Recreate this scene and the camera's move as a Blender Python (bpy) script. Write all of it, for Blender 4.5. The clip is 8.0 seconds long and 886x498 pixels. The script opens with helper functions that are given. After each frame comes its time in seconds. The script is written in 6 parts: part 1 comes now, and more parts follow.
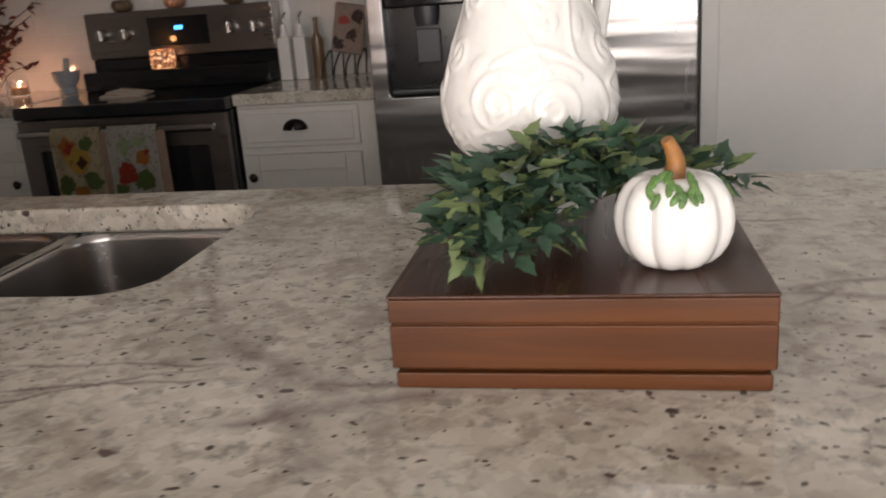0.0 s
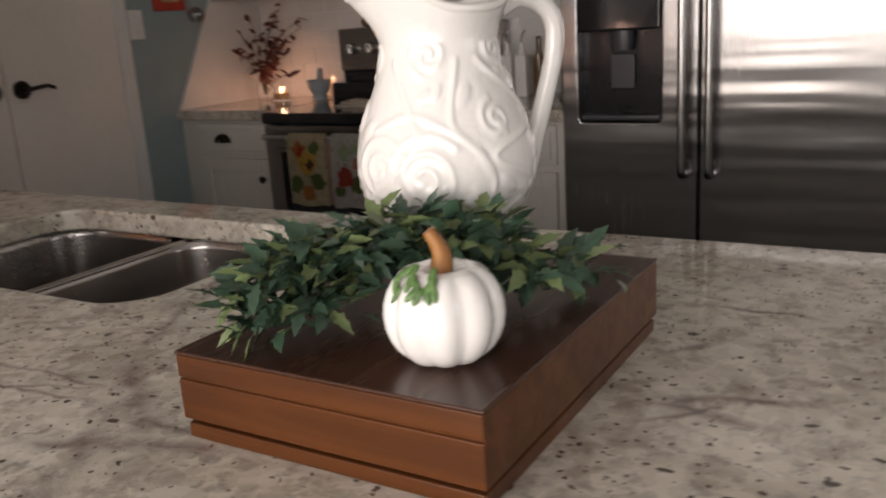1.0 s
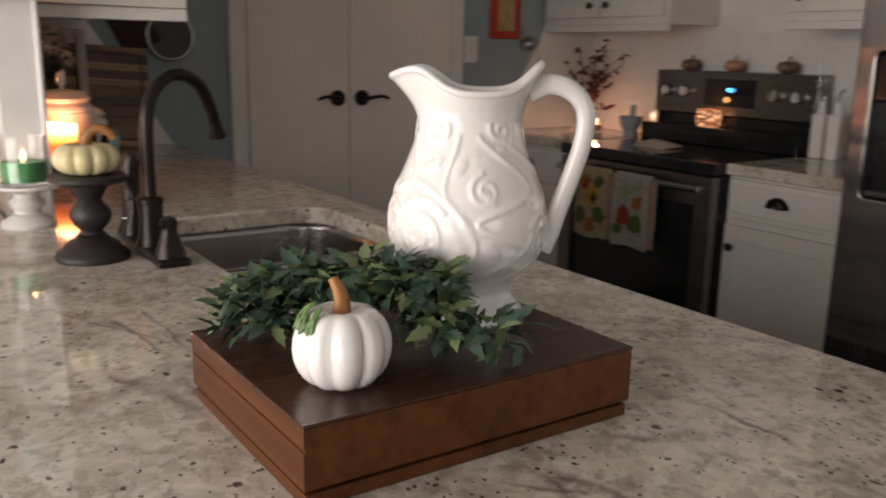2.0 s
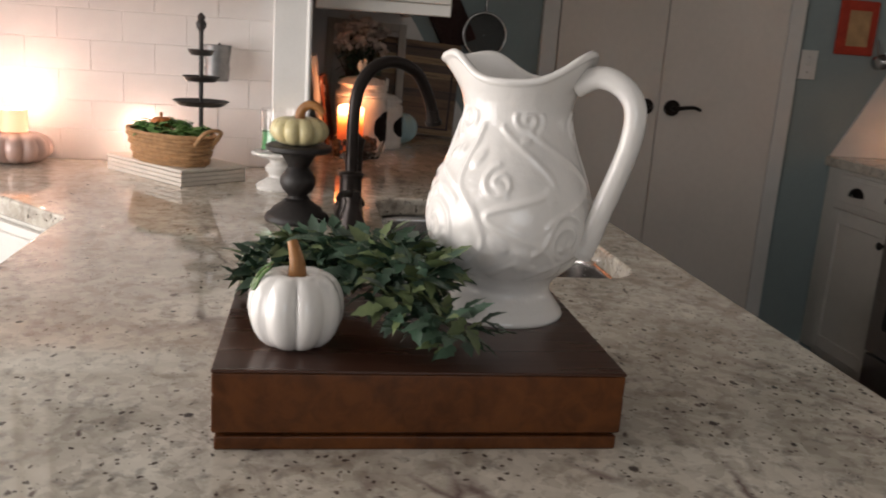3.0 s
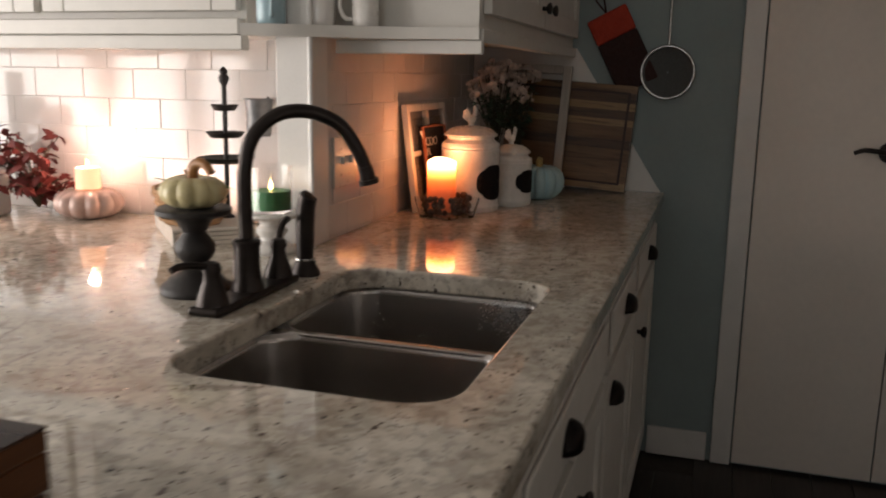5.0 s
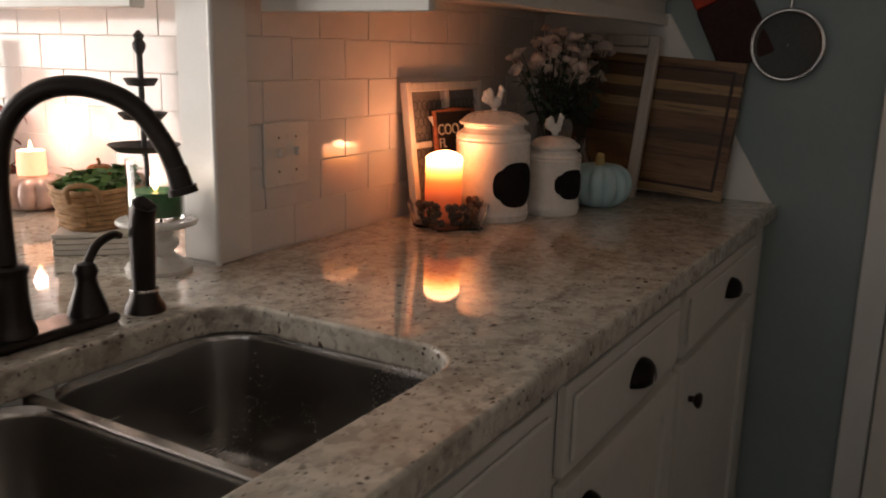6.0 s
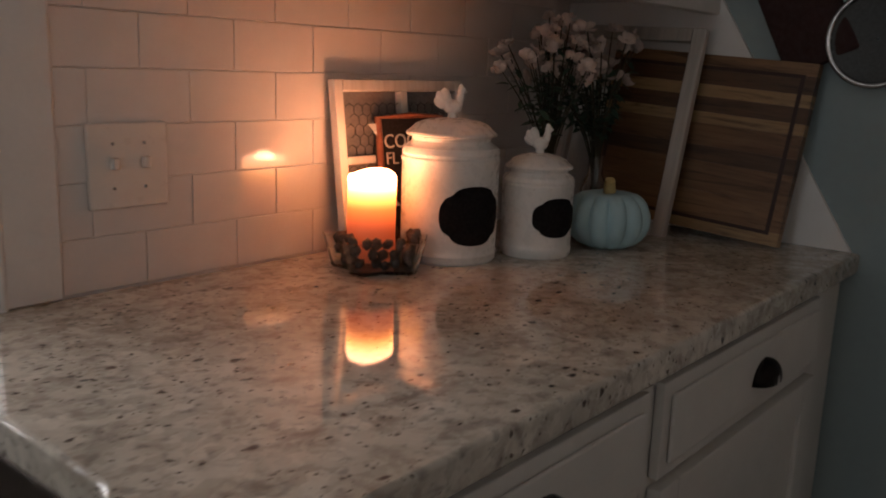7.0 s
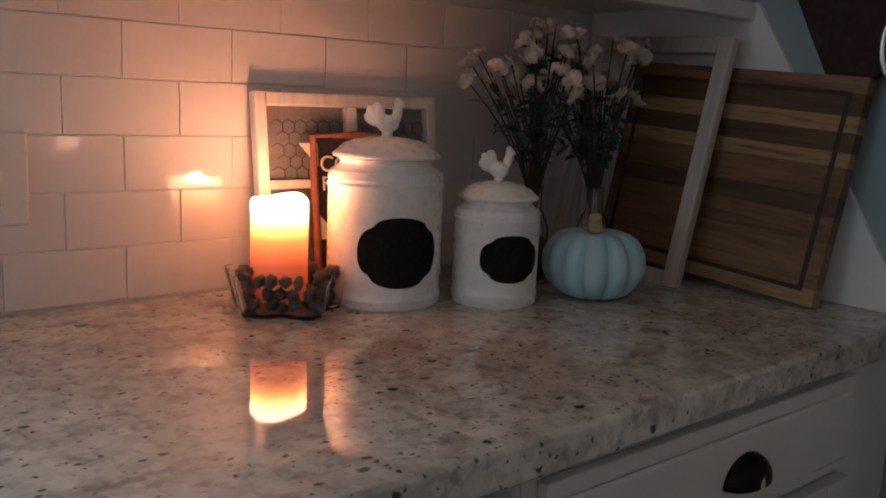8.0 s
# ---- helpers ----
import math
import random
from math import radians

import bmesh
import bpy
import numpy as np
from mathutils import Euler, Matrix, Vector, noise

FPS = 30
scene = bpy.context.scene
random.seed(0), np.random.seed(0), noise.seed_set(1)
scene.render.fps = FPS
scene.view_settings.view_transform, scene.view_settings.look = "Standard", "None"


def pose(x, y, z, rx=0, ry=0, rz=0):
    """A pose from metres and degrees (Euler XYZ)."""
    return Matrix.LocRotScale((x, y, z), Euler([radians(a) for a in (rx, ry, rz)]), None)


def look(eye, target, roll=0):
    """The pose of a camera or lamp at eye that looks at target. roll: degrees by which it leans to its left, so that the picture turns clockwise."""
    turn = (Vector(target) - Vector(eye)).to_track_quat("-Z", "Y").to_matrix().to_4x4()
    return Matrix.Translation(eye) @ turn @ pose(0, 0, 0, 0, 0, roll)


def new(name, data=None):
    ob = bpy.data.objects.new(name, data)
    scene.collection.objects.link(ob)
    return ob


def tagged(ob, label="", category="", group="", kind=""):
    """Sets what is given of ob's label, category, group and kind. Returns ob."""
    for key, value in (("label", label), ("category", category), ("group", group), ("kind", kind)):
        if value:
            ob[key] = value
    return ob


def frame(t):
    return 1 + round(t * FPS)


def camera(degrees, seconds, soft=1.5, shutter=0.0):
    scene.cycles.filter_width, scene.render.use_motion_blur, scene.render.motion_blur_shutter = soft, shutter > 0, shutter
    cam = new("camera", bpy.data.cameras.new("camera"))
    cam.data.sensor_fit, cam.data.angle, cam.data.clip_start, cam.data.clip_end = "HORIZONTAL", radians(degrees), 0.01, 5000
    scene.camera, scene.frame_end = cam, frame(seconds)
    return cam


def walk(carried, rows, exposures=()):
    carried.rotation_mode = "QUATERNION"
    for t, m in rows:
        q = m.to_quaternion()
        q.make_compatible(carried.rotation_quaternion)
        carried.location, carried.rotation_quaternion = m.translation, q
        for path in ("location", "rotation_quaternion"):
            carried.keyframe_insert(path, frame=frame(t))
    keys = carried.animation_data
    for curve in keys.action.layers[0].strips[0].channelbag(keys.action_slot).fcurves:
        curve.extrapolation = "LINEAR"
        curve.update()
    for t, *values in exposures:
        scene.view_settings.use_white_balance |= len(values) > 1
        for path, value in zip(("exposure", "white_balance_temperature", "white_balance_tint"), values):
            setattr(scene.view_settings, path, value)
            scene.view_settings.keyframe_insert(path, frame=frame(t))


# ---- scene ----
cam = camera(54.5, 8.0, soft=1.9, shutter=0.3)
PATH = [
    (0, (0.034, 0.083, 1.201), (-0.323, 1.967, 0.63), -4.2),
    (0.5, (0.176, 0.207, 1.196), (-0.462, 2.01, 0.612), -2.3),
    (0.8, (0.277, 0.231, 1.212), (-0.559, 1.961, 0.658), -3.4),
    (1, (0.391, 0.225, 1.229), (-0.613, 1.876, 0.714), -3.7),
    (1.5, (0.618, 0.247, 1.275), (-0.721, 1.669, 0.842), -1.0),
    (2, (0.723, 0.393, 1.28), (-0.891, 1.485, 0.829), 1.1),
    (2.2, (0.757, 0.456, 1.279), (-0.977, 1.34, 0.82), 1.3),
    (3.3, (0.846, 0.831, 1.267), (-1.096, 0.928, 0.801), 3.4),
    (3.5, (0.839, 0.899, 1.269), (-1.105, 0.833, 0.802), 2.1),
    (4, (0.876, 1.144, 1.276), (-1.029, 0.783, 0.787), 1.0),
    (4.5, (0.719, 1.355, 1.267), (-1.165, 0.872, 0.801), 0.1),
    (5, (0.428, 1.533, 1.287), (-1.44, 0.936, 0.893), 0.9),
    (5.2, (0.293, 1.615, 1.29), (-1.554, 0.964, 0.885), 1.7),
    (6.3, (-0.395, 1.767, 1.252), (-2.009, 0.669, 0.818), 1.4),
    (6.5, (-0.505, 1.79, 1.238), (-2.092, 0.649, 0.817), 1.9),
    (7, (-0.79, 1.782, 1.236), (-2.289, 0.525, 0.821), 2.0),
    (7.5, (-1.066, 1.826, 1.232), (-2.388, 0.379, 0.836), 2.5),
    (8, (-1.185, 1.856, 1.206), (-2.441, 0.336, 0.867), 2.3),
]
walk(cam, [(t, look(eye, target, roll)) for t, eye, target, roll in PATH], exposures=[(0.0, 0.20, 6550, 11), (1.0, 0.14, 6600, 12), (1.5, 0.18, 6650, 12), (2.2, 0.20, 6650, 12), (3.3, 0.08, 6480, 10), (4.0, -0.18, 6500, 10), (4.5, 0.12, 6600, 10), (5.0, 0.16, 6700, 10), (6.3, 0.12, 6800, 12), (6.6, 0.14, 6750, 13), (7.2, 0.44, 5850, 9), (8.0, 0.74, 5420, 7)])

# ---- light ----
world = bpy.data.worlds.new("sky")
scene.world = world
world.use_nodes = True
wnt = world.node_tree
sky = wnt.nodes.new("ShaderNodeTexSky")
sky.sky_type = "NISHITA"
sky.sun_disc = False
sky.sun_elevation, sky.sun_rotation = radians(25), radians(200)
wnt.links.new(sky.outputs[0], wnt.nodes["Background"].inputs[0])
wnt.nodes["Background"].inputs[1].default_value = 0.08


def area_lamp(name, eye, target, sx, sy, watts, color):
    d = bpy.data.lights.new(name, "AREA")
    d.shape, d.size, d.size_y, d.energy, d.color = "RECTANGLE", sx, sy, watts, color
    ob = new(name, d)
    ob.matrix_world = look(eye, target)
    return ob


def flame_lamp(name, place, watts, color=(1.0, 0.42, 0.14), radius=0.012):
    d = bpy.data.lights.new(name, "POINT")
    d.energy, d.color, d.shadow_soft_size = watts, color, radius
    ob = new(name, d)
    ob.location = place
    return ob


# daylight standing in the window openings; the westmost one is added as fill
for wx, ww, watts in ((-0.50, 1.10, 31), (0.51, 0.58, 20), (1.175, 0.35, 11)):
    area_lamp("window_light_south", (wx, -1.31, 1.22), (wx, 0.0, 1.22), ww, 1.5, watts, (1.0, 0.945, 0.92))
# no window known here: lamp added to brighten the doors and candle corner
area_lamp("east_fill_light", (3.35, 1.0, 1.5), (0.0, 1.0, 1.3), 1.4, 1.1, 9, (0.94, 0.97, 1.0))
flame_lamp("pumpkin_candle_light", (-1.365, 0.012, 1.085), 1.25, (1.0, 0.58, 0.44), 0.014)
flame_lamp("basket_candle_light", (-1.424, 0.30, 1.0), 0.5, (1.0, 0.62, 0.46), 0.012)
flame_lamp("stove_candle_light", (-1.62, 3.29, 1.10), 0.16)
flame_lamp("pillar_candle_light", (-1.744, 0.832, 1.060), 0.46, (1.0, 0.48, 0.24), 0.020)
flame_lamp("corner_candle_light", (-2.24, 3.25, 0.985), 0.5, (1.0, 0.48, 0.26))


# ---- materials ----
def nodes_of(name):
    m = bpy.data.materials.new(name)
    m.use_nodes = True
    return m, m.node_tree, m.node_tree.nodes["Principled BSDF"]


def ramp(nt, fac, stops):
    r = nt.nodes.new("ShaderNodeValToRGB")
    while len(r.color_ramp.elements) < len(stops):
        r.color_ramp.elements.new(0.5)
    for e, (p, c) in zip(r.color_ramp.elements, stops):
        e.position, e.color = p, (*c, 1)
    nt.links.new(fac, r.inputs[0])
    return r.outputs[0]


def coords(nt, scale=(1, 1, 1), rot=(0, 0, 0), world_space=False):
    mp = nt.nodes.new("ShaderNodeMapping")
    mp.inputs["Scale"].default_value, mp.inputs["Rotation"].default_value = scale, rot
    if world_space:
        nt.links.new(nt.nodes.new("ShaderNodeNewGeometry").outputs["Position"], mp.inputs[0])
    else:
        nt.links.new(nt.nodes.new("ShaderNodeTexCoord").outputs["Object"], mp.inputs[0])
    return mp.outputs[0]


def noise_tex(nt, vec, scale, detail=4, rough=0.55, distort=0.0):
    n = nt.nodes.new("ShaderNodeTexNoise")
    n.inputs["Scale"].default_value, n.inputs["Detail"].default_value = scale, detail
    n.inputs["Roughness"].default_value, n.inputs["Distortion"].default_value = rough, distort
    nt.links.new(vec, n.inputs["Vector"])
    return n.outputs["Fac"]


def mixc(nt, fac, a, b, mode="MIX"):
    m = nt.nodes.new("ShaderNodeMix")
    m.data_type, m.blend_type = "RGBA", mode
    for sock, v in ((m.inputs[0], fac), (m.inputs[6], a), (m.inputs[7], b)):
        if isinstance(v, bpy.types.NodeSocket):
            nt.links.new(v, sock)
        else:
            sock.default_value = v if isinstance(v, float) else (*v, 1)
    return m.outputs[2]


def bump(nt, bsdf, height, strength, distance=0.002):
    b = nt.nodes.new("ShaderNodeBump")
    b.inputs["Strength"].default_value, b.inputs["Distance"].default_value = strength, distance
    nt.links.new(height, b.inputs["Height"])
    nt.links.new(b.outputs[0], bsdf.inputs["Normal"])


def plain(name, color, rough=0.5, metal=0.0, var=0.12, scale=14, relief=0.15, coat=0.0, per_piece=0.0):
    """Painted, glazed or cast surface: mottled at two scales, uneven gloss and slight relief."""
    m, nt, b = nodes_of(name)
    v = coords(nt)
    big, fine = noise_tex(nt, v, scale), noise_tex(nt, v, scale * 14, 3)
    lo, hi = [tuple(min(1, c * k) for c in color) for k in (1 - var, 1 + var)]
    col = ramp(nt, big, [(0.3, lo), (0.7, hi)])
    col = mixc(nt, 0.35, col, ramp(nt, fine, [(0.3, lo), (0.7, hi)]))
    if per_piece:
        info = nt.nodes.new("ShaderNodeObjectInfo")
        col = mixc(nt, 1.0, col, ramp(nt, info.outputs["Random"], [(0, (1 - per_piece,) * 3), (1, (1, 1, 1))]), "MULTIPLY")
    nt.links.new(col, b.inputs["Base Color"])
    rr = ramp(nt, noise_tex(nt, v, scale * 3), [(0.3, (rough * 0.85,) * 3), (0.7, (min(1, rough * 1.2),) * 3)])
    nt.links.new(rr, b.inputs["Roughness"])
    b.inputs["Metallic"].default_value = metal
    b.inputs["Coat Weight"].default_value = coat
    b.inputs["Coat Roughness"].default_value = 0.08
    bump(nt, b, fine, relief, 0.001)
    return m


def wood(name, dark, light, rough=0.35, axis=0, scale=1.0, coat=0.0, per_piece=0.0):
    m, nt, b = nodes_of(name)
    sc = [60 * scale] * 3
    sc[axis] = 4 * scale
    v = coords(nt, tuple(sc))
    grain = noise_tex(nt, v, 1.0, 6, 0.6, 0.6)
    sc2 = [9 * scale] * 3
    sc2[axis] = 1.5 * scale
    broad = noise_tex(nt, coords(nt, tuple(sc2)), 1.0, 3)
    col = mixc(nt, 0.5, ramp(nt, grain, [(0.36, dark), (0.64, light)]), ramp(nt, broad, [(0.35, dark), (0.65, light)]))
    if per_piece:
        info = nt.nodes.new("ShaderNodeObjectInfo")
        col = mixc(nt, 1.0, col, ramp(nt, info.outputs["Random"], [(0, (1 - per_piece,) * 3), (1, (1, 1, 1))]), "MULTIPLY")
    nt.links.new(col, b.inputs["Base Color"])
    nt.links.new(ramp(nt, grain, [(0.2, (rough * 1.2,) * 3), (0.8, (rough * 0.8,) * 3)]), b.inputs["Roughness"])
    b.inputs["Coat Weight"].default_value, b.inputs["Coat Roughness"].default_value = coat, 0.15
    bump(nt, b, grain, 0.25, 0.0006)
    return m


def acacia(name, dark, light):
    """Figured board wood: wavering bands of heart and sap wood."""
    m = wood(name, dark, light, 0.45, axis=1)
    nt, b = m.node_tree, m.node_tree.nodes["Principled BSDF"]
    old = b.inputs["Base Color"].links[0].from_socket
    fig = noise_tex(nt, coords(nt, (1, 2.0, 24)), 2.0, 7, 0.68, 1.4)
    nt.links.new(mixc(nt, 1.0, old, ramp(nt, fig, [(0.34, (0.34, 0.30, 0.27)), (0.46, (0.85,) * 3), (0.56, (1, 1, 1)), (0.70, (0.66, 0.56, 0.46))]), "MULTIPLY"), b.inputs["Base Color"])
    return m


def math_node(nt, op, a, b=0.0, clamp=False):
    n = nt.nodes.new("ShaderNodeMath")
    n.operation, n.use_clamp = op, clamp
    for sock, v in ((n.inputs[0], a), (n.inputs[1], b)):
        if isinstance(v, bpy.types.NodeSocket):
            nt.links.new(v, sock)
        else:
            sock.default_value = v
    return n.outputs[0]


# the slab's own veins: start, end, half width, strength
VEINS = ((-0.44, 0.64, -0.26, 0.67, 0.005, 0.80), (-0.47, 0.68, -0.28, 0.70, 0.005, 0.60), (-0.43, 1.03, -0.31, 0.78, 0.010, 0.55), (-0.29, 0.75, -0.16, 0.64, 0.020, 0.70),
         (-0.18, 0.65, -0.05, 0.66, 0.008, 0.75), (-0.23, 0.67, -0.17, 0.57, 0.014, 0.60), (0.20, 0.86, 0.30, 0.89, 0.008, 0.80), (-0.48, 0.78, -0.44, 0.80, 0.008, 0.60),
         (0.19, 1.10, 0.28, 1.10, 0.006, 0.80), (0.20, 0.82, 0.26, 0.87, 0.007, 0.85), (-0.57, 0.55, -0.29, 0.69, 0.004, 0.70), (-0.24, 0.59, -0.07, 0.64, 0.016, 0.60),
         (-0.09, 1.25, 0.20, 1.40, 0.012, 0.45), (0.29, 0.85, 0.20, 0.85, 0.010, 0.80), (0.18, 0.96, 0.21, 1.00, 0.010, 0.80), (0.11, 1.25, 0.13, 1.32, 0.008, 0.60),
         (-0.01, 1.05, -0.02, 1.12, 0.010, 0.50))


def granite():
    """Cream granite: soft clouded ground, tan and grey crystals, round dark garnets, some drawn-out veins."""
    m, nt, b = nodes_of("granite")
    v = coords(nt, world_space=True)
    wn = nt.nodes.new("ShaderNodeTexNoise")
    wn.inputs["Scale"].default_value, wn.inputs["Detail"].default_value = 60, 3
    nt.links.new(v, wn.inputs["Vector"])
    warped = nt.nodes.new("ShaderNodeVectorMath")
    warped.operation, warped.inputs[1].default_value = "MULTIPLY_ADD", (0.014, 0.014, 0.014)
    nt.links.new(wn.outputs["Color"], warped.inputs[0])
    nt.links.new(v, warped.inputs[2])
    wv = warped.outputs[0]

    def cells(scale, stretch=(1, 1, 1), turn=0.0):
        mp = nt.nodes.new("ShaderNodeMapping")
        mp.inputs["Scale"].default_value, mp.inputs["Rotation"].default_value = stretch, (0, 0, radians(turn))
        nt.links.new(wv, mp.inputs[0])
        c = nt.nodes.new("ShaderNodeTexVoronoi")
        c.inputs["Scale"].default_value = scale
        nt.links.new(mp.outputs[0], c.inputs["Vector"])
        sep = nt.nodes.new("ShaderNodeSeparateColor")
        nt.links.new(c.outputs["Color"], sep.inputs[0])
        return c.outputs["Distance"], sep.outputs[0], sep.outputs[1]

    cloud = noise_tex(nt, v, 7, 5, 0.6, 0.4)
    base = ramp(nt, cloud, [(0.28, (0.38, 0.335, 0.27)), (0.45, (0.53, 0.475, 0.395)), (0.64, (0.74, 0.685, 0.59))])
    # interlocking pale and tan crystals
    _, shade, _ = cells(70)
    base = mixc(nt, 0.30, base, ramp(nt, shade, [(0.05, (0.26, 0.22, 0.185)), (0.4, (0.50, 0.455, 0.39)), (0.95, (0.76, 0.72, 0.64))]))
    blot = noise_tex(nt, v, 26, 4, 0.65, 0.3)
    base = mixc(nt, ramp(nt, blot, [(0.51, (0, 0, 0)), (0.66, (0.66,) * 3)]), base, (0.285, 0.235, 0.19))
    mauve = noise_tex(nt, coords(nt, (1.0, 1.5, 1.2), (0, 0, radians(-20)), True), 9, 6, 0.66, 0.7)
    base = mixc(nt, ramp(nt, mauve, [(0.56, (0, 0, 0)), (0.70, (0.62,) * 3)]), base, (0.225, 0.175, 0.16))
    grey = noise_tex(nt, v, 58, 3, 0.6, 0.2)
    base = mixc(nt, ramp(nt, grey, [(0.56, (0, 0, 0)), (0.68, (0.55,) * 3)]), base, (0.21, 0.185, 0.165))
    fray = noise_tex(nt, v, 18, 5, 0.65, 0.4)
    wide = noise_tex(nt, v, 5.0, 2, 0.5, 0.0)
    flat = nt.nodes.new("ShaderNodeSeparateXYZ")
    nt.links.new(v, flat.inputs[0])
    for x0, y0, x1, y1, half, amount in VEINS:
        length = math.hypot(x1 - x0, y1 - y0)
        dx, dy = (x1 - x0) / length, (y1 - y0) / length
        px, py = math_node(nt, "SUBTRACT", flat.outputs[0], x0), math_node(nt, "SUBTRACT", flat.outputs[1], y0)
        along = math_node(nt, "ADD", math_node(nt, "MULTIPLY", px, dx), math_node(nt, "MULTIPLY", py, dy))
        off = math_node(nt, "ADD", math_node(nt, "MULTIPLY", px, -dy), math_node(nt, "MULTIPLY", py, dx))
        off = math_node(nt, "ADD", off, math_node(nt, "MULTIPLY", math_node(nt, "SUBTRACT", wide, 0.5), 0.06))
        off = math_node(nt, "ABSOLUTE", math_node(nt, "ADD", off, math_node(nt, "MULTIPLY", math_node(nt, "SUBTRACT", fray, 0.5), 0.03)))
        core = math_node(nt, "SUBTRACT", 1.0, math_node(nt, "DIVIDE", off, half), True)
        mid = math_node(nt, "ABSOLUTE", math_node(nt, "SUBTRACT", along, length / 2))
        ends = math_node(nt, "DIVIDE", math_node(nt, "SUBTRACT", length / 2 + 0.02, mid), 0.04, True)
        broken = ramp(nt, fray, [(0.36, (0.35,) * 3), (0.58, (1, 1, 1))])
        fac = math_node(nt, "MULTIPLY", math_node(nt, "MULTIPLY", core, ends), math_node(nt, "MULTIPLY", broken, amount * 1.3), True)
        base = mixc(nt, fac, base, (0.185, 0.135, 0.125))
    # garnets: round dark grains of mixed size, gathered in drifts
    drift = ramp(nt, noise_tex(nt, v, 5.0, 3, 0.6, 0.6), [(0.36, (0.30,) * 3), (0.60, (1, 1, 1))])
    for scale, stretch, share, size, col in ((48, (1, 1.5, 1), 0.18, 0.36, (0.050, 0.034, 0.030)), (95, (1, 1.3, 1), 0.27, 0.40, (0.065, 0.045, 0.038)), (150, (1, 1, 1), 0.28, 0.42, (0.11, 0.08, 0.065)), (30, (1, 1.9, 1), 0.08, 0.30, (0.125, 0.085, 0.075))):
        dist, pick, big = cells(scale, stretch, -10)
        chosen = math_node(nt, "LESS_THAN", pick, math_node(nt, "MULTIPLY", drift, share))
        radius = math_node(nt, "MULTIPLY", math_node(nt, "ADD", math_node(nt, "MULTIPLY", big, 0.7), 0.3), size)
        grain = math_node(nt, "MULTIPLY", math_node(nt, "SUBTRACT", radius, dist), 9.0, True)
        base = mixc(nt, math_node(nt, "MULTIPLY", math_node(nt, "MULTIPLY", grain, chosen), 0.92), base, col)
    nt.links.new(base, b.inputs["Base Color"])
    nt.links.new(ramp(nt, grey, [(0.3, (0.03,) * 3), (0.8, (0.065,) * 3)]), b.inputs["Roughness"])
    b.inputs["IOR"].default_value = 1.6
    return m


def steel(name, color=(0.55, 0.55, 0.56), rough=0.3, axis=0):
    m, nt, b = nodes_of(name)
    sc = [260.0] * 3
    sc[axis] = 3.0
    streak = noise_tex(nt, coords(nt, tuple(sc)), 1.0, 3)
    smear = noise_tex(nt, coords(nt), 5, 3)
    nt.links.new(ramp(nt, streak, [(0.3, tuple(c * 0.9 for c in color)), (0.7, color)]), b.inputs["Base Color"])
    nt.links.new(mixc(nt, 0.5, ramp(nt, streak, [(0.3, (rough * 0.85,) * 3), (0.7, (rough * 1.15,) * 3)]),
                      ramp(nt, smear, [(0.3, (rough * 0.8,) * 3), (0.7, (rough * 1.25,) * 3)])), b.inputs["Roughness"])
    b.inputs["Metallic"].default_value = 1.0
    bump(nt, b, streak, 0.12, 0.0004)
    return m


def brushed(name, color, rough, aniso, turn):
    """Steel with a vertical grain, which draws reflections out sideways."""
    m = steel(name, color, rough, axis=2)
    nt, b = m.node_tree, m.node_tree.nodes["Principled BSDF"]
    tg = nt.nodes.new("ShaderNodeTangent")
    tg.direction_type, tg.axis = "RADIAL", "Z"
    nt.links.new(tg.outputs[0], b.inputs["Tangent"])
    b.inputs["Normal"].links[0].from_node.inputs["Strength"].default_value = 0.015
    sway = nt.nodes.new("ShaderNodeBump")
    sway.inputs["Strength"].default_value, sway.inputs["Distance"].default_value = 0.6, 0.012
    nt.links.new(noise_tex(nt, coords(nt, (0.7, 0.7, 8.5)), 1.0, 2), sway.inputs["Height"])
    nt.links.new(b.inputs["Normal"].links[0].from_socket, sway.inputs["Normal"])
    nt.links.new(sway.outputs[0], b.inputs["Normal"])
    b.inputs["Anisotropic"].default_value, b.inputs["Anisotropic Rotation"].default_value = aniso, turn
    return m


def glass(name, color=(1, 1, 1), rough=0.0):
    m, nt, b = nodes_of(name)
    b.inputs["Base Color"].default_value = (*color, 1)
    b.inputs["Roughness"].default_value = rough
    b.inputs["Transmission Weight"].default_value = 1.0
    b.inputs["IOR"].default_value = 1.45
    return m


def glow(name, color, strength, wax=(0.8, 0.5, 0.3)):
    m, nt, b = nodes_of(name)
    b.inputs["Base Color"].default_value = (*wax, 1)
    b.inputs["Emission Color"].default_value = (*color, 1)
    b.inputs["Emission Strength"].default_value = strength
    return m


